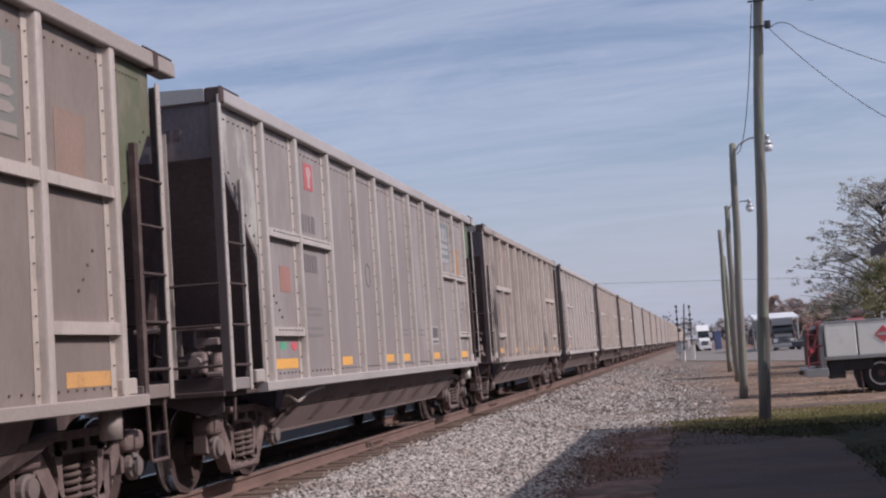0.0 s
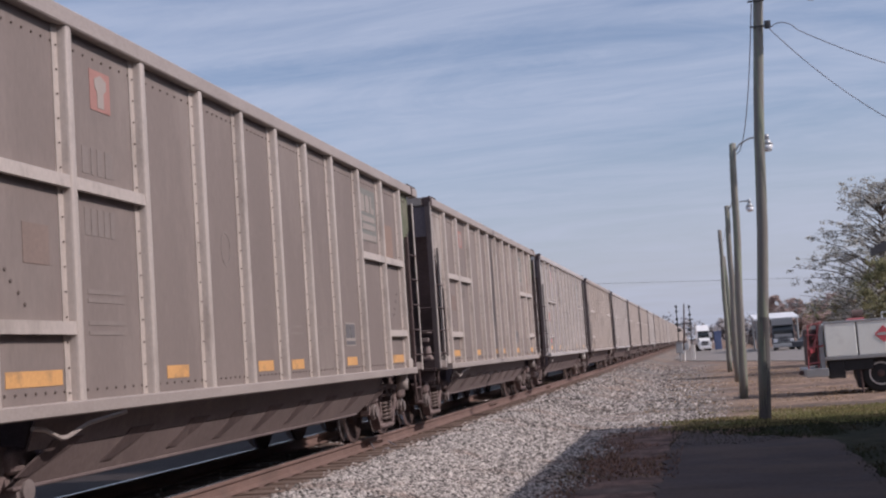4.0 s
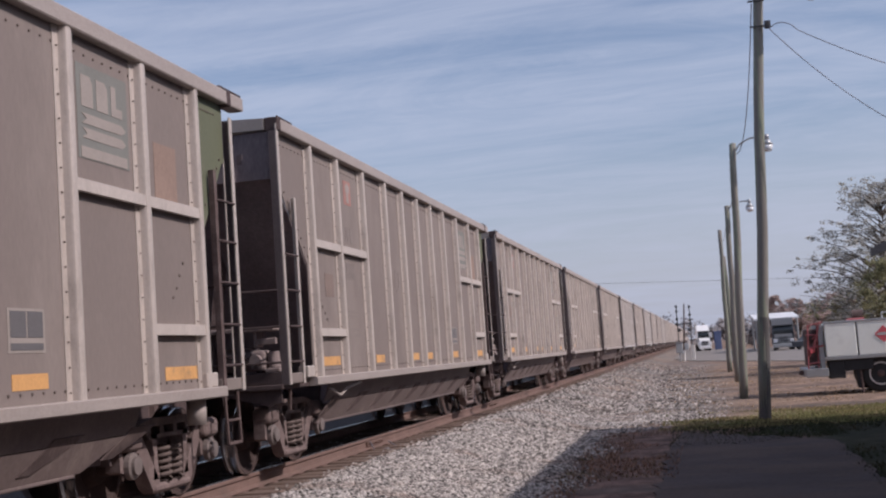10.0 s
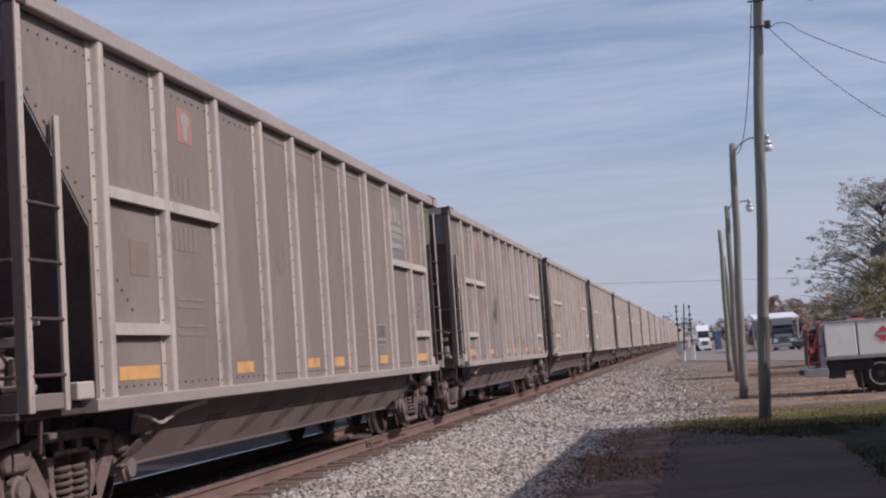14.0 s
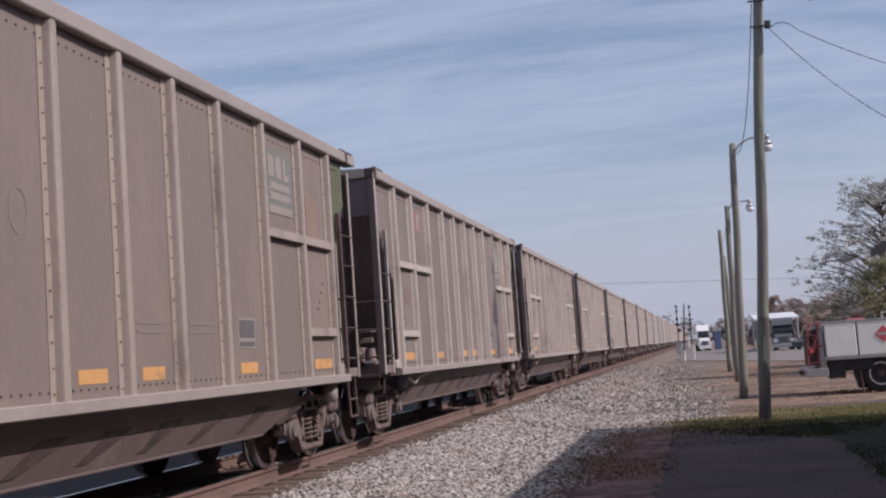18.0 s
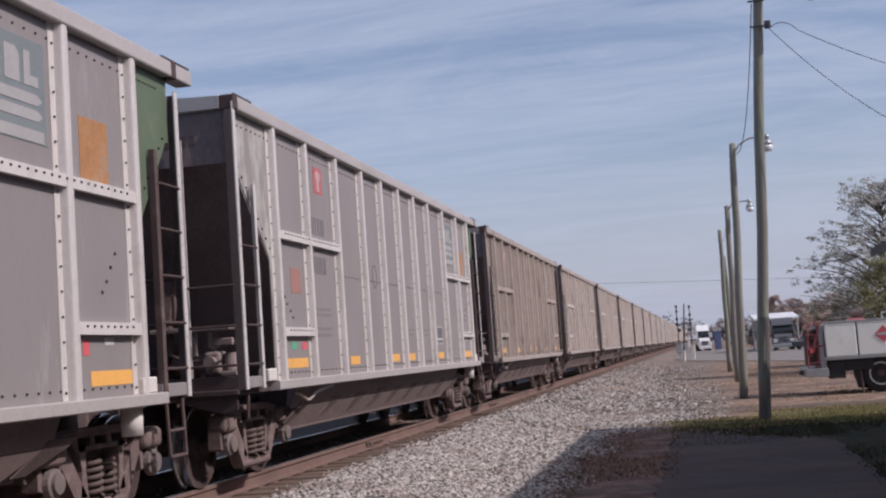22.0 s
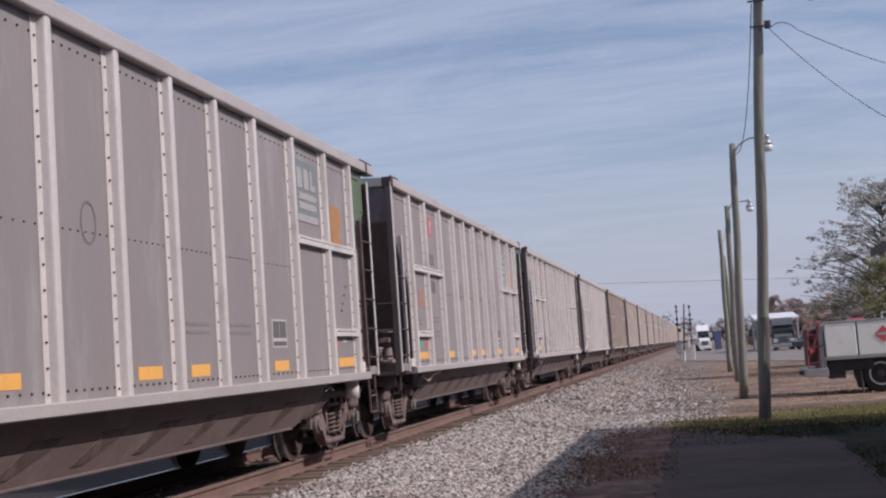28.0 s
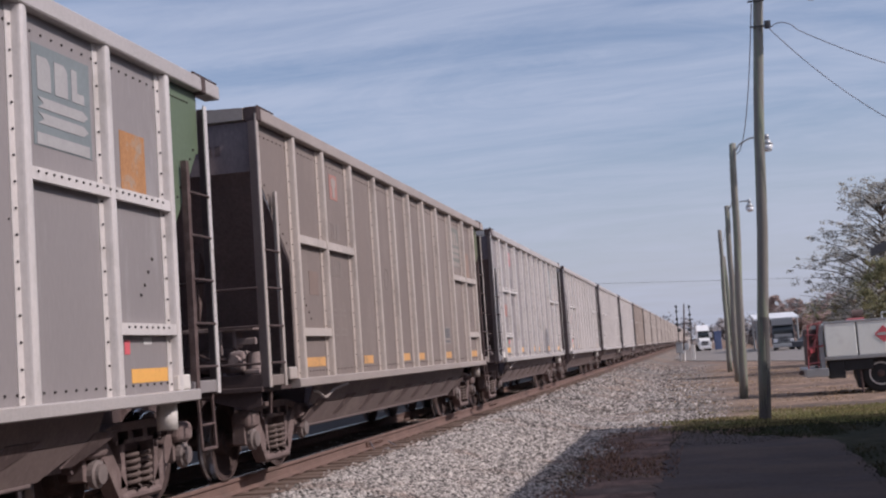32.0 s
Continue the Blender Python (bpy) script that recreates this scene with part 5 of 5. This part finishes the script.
    pt("top_fitting", box(B(), 10.35, 10.85, y0 + 0.75, y0 + 1.05, 1.42, 1.52, 0.02), "truck_red")
    pt("grab_rail", path(B(), [(11.25, y0 + 0.2, 1.44), (11.25, y0 + 0.2, 1.62), (12.2, y0 + 0.2, 1.62), (12.2, y0 + 0.2, 1.44)], 0.025), "galv")
    # cab, mostly beyond the view
    pt("cab", prism(B(), [(14.6, 0.1), (17.6, 0.1), (17.7, 0.95), (16.4, 1.1), (15.9, 1.95), (14.6, 2.0)], "y", y0 + 0.1, y0 + 2.3), "tank_grey", "pale truck cab")


build_tank_truck()


def semi(at, turn, paint, label, trailer, h=3.6, w=2.45):
    """A road tractor seen from the front, with its trailer."""
    tr = empty("semi_truck", label, "truck", "trucks on the far lot", at)
    tr.rotation_euler = (0, 0, turn)
    k = h / 3.9

    def pt(name, bm, m, lab="", par=None, smooth=False):
        return part(name, bm, m, par or tr, lab, smooth)
    hw = w / 2
    body = pt("cab", prism(B(), [(1.6, 0.9), (1.6, 2.35 * k), (1.9, 3.0 * k), (2.6, 3.75 * k), (3.2, h), (4.6, h), (4.6, 0.9)], "x", -hw, hw), paint)
    pt("hood", prism(B(), [(0.1, 0.55), (0.05, 1.3 * k), (0.25, 1.65 * k), (1.6, 1.95 * k), (1.6, 0.55)], "x", -hw * 0.82, hw * 0.82), paint)
    pt("windscreen", prism(B(), [(1.585, 1.95 * k), (1.585, 2.38 * k), (1.86, 2.95 * k), (1.90, 2.95 * k), (1.65, 1.95 * k)], "x", -hw * 0.9, hw * 0.9), "glass_dark", "dark windscreen")
    grille = pt("grille", box(B(), -0.5, 0.5, 0.0, 0.1, 0.75, 1.45 * k, 0.03), "box_grey", "grey grille")
    for i in range(5):
        part("grille_slot", box(B(), -0.44, 0.44, -0.012, 0.02, 0.80 + i * 0.125, 0.87 + i * 0.125), "black", grille)
    pt("bumper", box(B(), -hw, hw, -0.1, 0.35, 0.28, 0.68, 0.05), "box_grey" if paint != "truck_white" else paint)
    for s in (-1, 1):
        pt("headlight", box(B(), s * 0.62, s * 1.0, 0.02, 0.15, 0.85, 1.12, 0.03), "lamp_glass", "clear headlight")
        pt("mirror", box(B(), s * (hw + 0.12), s * (hw + 0.3), 1.5, 1.6, 1.8, 2.5, 0.02), paint)
        pt("fender", box(B(), s * 0.85, s * hw, 0.3, 1.5, 0.7, 1.15, 0.08), paint)
        tyre(tr, Vector((s * (hw - 0.18), 0.95, 0.50)), 0.50, 0.28)
        for yy in (4.6, 5.9):
            tyre(tr, Vector((s * (hw - 0.3), yy, 0.50)), 0.50, 0.5)
    pt("chassis", box(B(), -0.5, 0.5, 0.3, 7.0, 0.5, 0.9), "black")
    pt("visor", box(B(), -hw * 0.9, hw * 0.9, 1.6, 1.85, 2.95 * k, 3.05 * k, 0.02), paint)
    if trailer:
        bm = box(B(), -1.29, 1.29, 5.0, 18.5, 1.2, 3.95, 0.04)
        t = pt("trailer", bm, "truck_white", "white box trailer")
        for i in range(10):
            part("trailer_rib", box(B(), 1.29, 1.30, 5.6 + i * 1.3, 5.66 + i * 1.3, 1.25, 3.9), "galv", t)
        for s in (-1, 1):
            for yy in (15.8, 17.1):
                tyre(tr, Vector((s * 1.0, yy, 0.50)), 0.50, 0.5)
    return tr


semi((6.72, 177.6, GZ + 0.05), radians(5), "truck_white", "white road tractor standing on the road", False, 3.65, 1.72)
semi((14.5, 131.4, GZ + 0.05), radians(-3), "truck_slate", "dark slate road tractor parked before a white canopy", False, 3.35, 2.2)


def build_small_far():
    bm = box(B(), 8.1, 9.1, 184, 186, GZ + 0.04, 2.0, 0.05)
    ob = thing("portable_cabin", bm, "blue", "small blue cabin beyond the road", "cabin")
    part("roof", box(B(), 8.05, 9.15, 183.9, 186.1, 2.0, 2.12, 0.03), "blue", ob)
    bm = prism(B(), [(137, 2.72), (137, 2.86), (147, 3.56), (148.5, 3.42), (148.5, 3.28)], "x", 12.0, 16.75)
    ob = thing("canopy", bm, "truck_white", "white sloping canopy roof over the lot", "canopy")
    for x in (12.2, 16.5):
        for y in (138.5, 147.5):
            part("column", rod(B(), (x, y, GZ), (x, y, 2.8 if y < 140 else 3.32), 0.12, 10), "galv", ob)
    # parked car beside the dark tractor
    car = thing("parked_car", prism(B(), [(0, 0.25), (4.4, 0.25), (4.4, 0.75), (3.6, 0.9), (3.0, 1.4), (1.4, 1.4), (0.7, 0.9), (0, 0.8)], "y", -0.85, 0.85), "truck_slate", "small dark parked car on the lot", "car")
    car.location, car.rotation_euler = (15.6, 128, GZ + 0.05), (0, 0, radians(35))
    part("side_windows", prism(B(), [(1.3, 0.92), (3.2, 0.92), (2.9, 1.33), (1.5, 1.33)], "y", -0.86, 0.86), "glass_dark", car)
    for x in (0.8, 3.6):
        for s in (-1, 1):
            tyre(car, Vector((x, s * 0.78, 0.31)), 0.31, 0.2, "y")


build_small_far()


# ---- building that shades the foreground ----
def build_depot():
    """A block building along the drive with a low porch roof; together they shade the drive and the grass."""
    h = 6.13
    bm = B()
    prism(bm, [(12.15, -12), (24, -12), (24, 25.9), (12.15, 25.9)], "z", GZ, h - 0.25)
    house = thing("depot_building", bm, "brick", "plain block building whose shade covers the drive", "building")
    part("roof", box(B(), 11.56, 24.3, -12.3, 26.2, h - 0.25, h, 0.02), "roof", house, "grey flat roof")
    porch = part("porch_roof", prism(B(), [(9.9, 2.72), (9.9, 2.86), (12.15, 3.42), (12.15, 3.28)], "y", -11.5, 27.3), "roof", house, "low grey porch roof")
    part("eave_board", box(B(), 9.872, 9.90, -11.5, 27.3, 2.70, 2.88, 0.006), "wood_dark", porch, "dark eave board")
    for y in (-10.5, -4.5, 1.5, 7.5, 13.5, 19.5):
        part("porch_post", box(B(), 10.05, 10.19, y - 0.07, y + 0.07, GZ, 2.76, 0.01), "wood_dark", house)


build_depot()


# ---- trees ----
def leaf_cloud(rng, centres, n, size, squash=0.8):
    """Many small leaf blades strewn round the clump centres (x, y, z, radius)."""
    vs, fs = [], []
    for i in range(n):
        cx, cy, cz, r = centres[rng.randint(len(centres))]
        d = rng.normal(size=3)
        d /= np.linalg.norm(d)
        p = np.array((cx, cy, cz)) + d * r * rng.uniform(0.25, 1.05) * (1, 1, squash)
        a, b = rng.normal(size=3), rng.normal(size=3)
        a /= np.linalg.norm(a)
        b = np.cross(a, b)
        b /= np.linalg.norm(b)
        s = size * rng.uniform(0.6, 1.4)
        k = len(vs)
        vs += [p - a * s, p + b * s * 0.45, p + a * s, p - b * s * 0.45]
        fs.append((k, k + 1, k + 2, k + 3))
    return [tuple(v) for v in vs], fs


def tree(at, height, spread, leaf, label, seed, n=9000, size=0.10, clumps=46, trunk_r=0.22, limb_n=9, gap=0.55):
    rng = np.random.RandomState(seed)
    x, y, z = at
    bm = B()
    fork = z + height * 0.24
    rod(bm, (x, y, z), (x + 0.1, y, fork), trunk_r, 10, trunk_r * 0.75)
    tips = []
    for k in range(limb_n):
        a = k * 2.399 + rng.uniform(-0.4, 0.4)
        rr = spread * rng.uniform(0.35, 0.8)
        p = Vector((x + 0.1, y, fork - 0.1))
        q = Vector((x + rr * 0.45 * math.cos(a), y + rr * 0.45 * math.sin(a), fork + height * rng.uniform(0.15, 0.32)))
        t = Vector((x + rr * math.cos(a), y + rr * math.sin(a), z + height * rng.uniform(0.5, 0.92)))
        rod(bm, p, q, trunk_r * 0.5, 7, trunk_r * 0.3)
        rod(bm, q, t, trunk_r * 0.3, 6, trunk_r * 0.08)
        tips += [q, t]
        for j in range(3):
            u = q.lerp(t, rng.uniform(0.2, 0.9))
            e = u + Vector(rng.normal(size=3)) * spread * 0.18
            rod(bm, u, e, trunk_r * 0.12, 5, trunk_r * 0.04)
            tips.append(e)
    ob = empty("tree", label, "tree", at=(0, 0, 0))
    part("trunk", bm, "bark", ob, "grey-brown trunk and limbs")
    centres = []
    for k in range(clumps):
        a, u = rng.uniform(0, 6.283), rng.uniform(0, 1)
        hz = rng.uniform(0.20, 1.0)
        prof = math.sin(min(1.0, hz * 1.15) * math.pi * 0.86 + 0.25) ** 0.7
        r = spread * prof * math.sqrt(u)
        centres.append((x + r * math.cos(a), y + r * math.sin(a), z + height * hz, spread * rng.uniform(0.07, 0.19)))
    centres += [(t.x, t.y, t.z, spread * 0.16) for t in tips]
    vs, fs = leaf_cloud(rng, centres, n, size)
    me = bpy.data.meshes.new("crown")
    me.from_pydata(vs, [], fs)
    me.materials.append(M[leaf])
    c = new("crown", me)
    c.parent = ob
    c["kind"] = "stuff"
    return ob


def spray_tree(at, outline, leaf, label, seed, n, size, sprays, trunk_r):
    """A tree of many thin limbs that end in flat, drooping sprays of leaves. outline: (height, radius) of the crown."""
    rng = np.random.RandomState(seed)
    x, y, z = at
    top, low = outline[-1][0], outline[0][0]
    hs, rs = [h for h, _ in outline], [r for _, r in outline]
    bm = B()
    rod(bm, (x, y, z), (x + 0.1, y, z + low), trunk_r, 10, trunk_r * 0.8)
    rod(bm, (x + 0.1, y, z + low - 0.05), (x - 0.15, y, z + top * 0.80), trunk_r * 0.8, 8, 0.02)
    centres = []
    for k in range(sprays):
        h = low + (top - low) * rng.uniform(0, 1) ** 1.7
        reach = float(np.interp(h, hs, rs)) * rng.uniform(0.35, 1.08)
        a = rng.uniform(0, 6.283)
        d = Vector((math.cos(a), math.sin(a), 0))
        foot = Vector((x, y, z + max(low * 0.9, h - reach * rng.uniform(0.3, 0.8))))
        tip = Vector((x, y, z + h)) + d * reach
        mid = foot.lerp(tip, 0.55) + Vector((0, 0, reach * 0.10))
        rod(bm, foot, mid, trunk_r * 0.20, 5, trunk_r * 0.12)
        rod(bm, mid, tip, trunk_r * 0.12, 4, trunk_r * 0.04)
        for j in range(4):                        # the spray: small clumps along the outer limb
            p = mid.lerp(tip, 0.25 + 0.27 * j) + Vector(rng.normal(size=3)) * 0.16
            centres.append((p.x, p.y, p.z - 0.05 * j, rng.uniform(0.16, 0.42) * (1.15 - 0.13 * j)))
    ob = empty("tree", label, "tree")
    part("trunk", bm, "bark", ob, "grey-brown trunk and limbs")
    vs, fs = leaf_cloud(rng, centres, n, size, 0.5)
    me = bpy.data.meshes.new("crown")
    me.from_pydata(vs, [], fs)
    me.materials.append(M[leaf])
    c = new("crown", me)
    c.parent = ob
    c["kind"] = "stuff"
    return ob


spray_tree((14.5, 57.0, GZ), [(1.9, 2.6), (2.8, 4.0), (3.8, 4.2), (5.0, 3.7), (5.8, 3.0), (7.0, 2.5), (7.7, 1.7), (8.3, 1.4)], "leaf", "broad grey-green tree with thinning autumn foliage", 3, 34000, 0.056, 330, 0.15)
tree((13.75, 53.0, GZ), 4.5, 1.75, "leaf_olive", "olive-yellow bushy tree behind the tank truck", 6, 9000, 0.06, 60, 0.10, 8)
tree((16.6, 68.0, GZ), 5.4, 4.0, "leaf_olive", "dense dull olive tree behind the truck", 5, 14000, 0.10, 70, 0.2, 9)
for x_, y_, h_, r_, q in ((15.3, 154, 6.2, 2.3, 8), (18.0, 158, 5.9, 2.6, 9), (21.0, 163, 5.6, 2.8, 10), (25.5, 185, 7.2, 4.2, 11)):
    tree((x_, y_, GZ), h_, r_, "leaf_rust", "russet autumn tree beyond the lot", q, 15000, 0.10, 110, 0.2, 8)


def build_far_woods():
    rng = np.random.RandomState(12)
    centres = []
    for k in range(260):
        x = rng.uniform(-200, 160)
        y = 330 + rng.uniform(0, 60)
        h = 6 + 5 * noise.noise(Vector((x * 0.05, 0, 7))) + rng.uniform(0, 3)
        centres.append((x, y, GZ + h * rng.uniform(0.3, 0.85), rng.uniform(2.0, 4.2)))
    for k in range(60):
        x = rng.uniform(7.5, 34)
        y = 215 + rng.uniform(0, 20)
        h = 5.5 + 2.5 * noise.noise(Vector((x * 0.2, 3, 7)))
        centres.append((x, y, GZ + h * rng.uniform(0.25, 0.9), rng.uniform(1.0, 2.0)))
    vs, fs = leaf_cloud(rng, centres, 22000, 0.5)
    me = bpy.data.meshes.new("far_woods")
    me.from_pydata(vs, [], fs)
    me.materials.append(M["leaf_far"])
    tagged(new("far_woods", me), "brown and grey woods along the horizon, paled in colour for haze", "trees", kind="stuff")


build_far_woods()


def build_grass():
    """Short grass and dry stalks beside the drive and round the poles."""
    rng = np.random.RandomState(21)
    for name, m, label, cnt, area, hh in (
            ("grass", "grass", "short green grass on the edge of the shade", 16000, (5.2, 12.5, 25.5, 31.0), 0.05),
            ("dry_grass", "straw", "dry straw-coloured grass tufts on soil", 16000, (4.6, 16.0, 27.5, 72.0), 0.055),
            ("shaded_grass", "shade_toned_grass", "short grass in the shade beside the drive", 13000, (8.1, 12.4, 10.0, 26.2), 0.045),
            ("shaded_tufts", "shade_toned_grass", "thin grass over the crumbled end of the drive", 6000, (5.5, 8.6, 21.6, 26.6), 0.04),
            ("dry_weeds", "weeds", "low reddish dry weeds on shaded soil beside the drive", 5000, (4.1, 5.75, 11.0, 25.6), 0.055)):
        vs, fs = [], []
        for _ in range(cnt):
            x, y = rng.uniform(area[0], area[1]), rng.uniform(area[2], area[3])
            if noise.noise(Vector((x * 0.6, y * 0.35, 5))) < (-0.25 if "grass" in m else -0.02):
                continue
            a = rng.uniform(0, 6.283)
            h, w = hh * rng.uniform(0.5, 1.5), 0.018
            dx, dy = w * math.cos(a), w * math.sin(a)
            lx, ly = rng.uniform(-0.05, 0.05, 2)
            z = ground_height(x, y) - 0.01
            k = len(vs)
            vs += [(x - dx, y - dy, z), (x + dx, y + dy, z), (x + lx, y + ly, z + h)]
            fs.append((k, k + 1, k + 2))
        me = bpy.data.meshes.new(name)
        me.from_pydata(vs, [], fs)
        me.materials.append(M[m])
        tagged(new(name, me), label, "grass", kind="stuff")


build_grass()


# ---- what moves ----
def motions():
    times = [1.0 * k for k in range(33)]
    for n, car in TRAIN:
        walk(car, [(t, pose(0, travel(t) - n * PITCH, 0)) for t in times])
    # the wheels roll without slipping; equal axles share their turning
    steps = [k / 15 for k in range(481)]
    turned = {}
    for _, car in TRAIN:
        for w in car.children_recursive:
            k = w.get("axle")
            if k is None:
                continue
            if k not in turned:
                walk(w, [(t, pose(0, k * 0.889, WHEEL_R) @ Matrix.Rotation(-(travel(t) - travel(0)) / WHEEL_R, 4, "X")) for t in steps])
                turned[k] = w.animation_data
            else:
                w.rotation_mode = "QUATERNION"
                keys = w.animation_data_create()
                keys.action = turned[k].action
                keys.action_slot = turned[k].action_slot


motions()
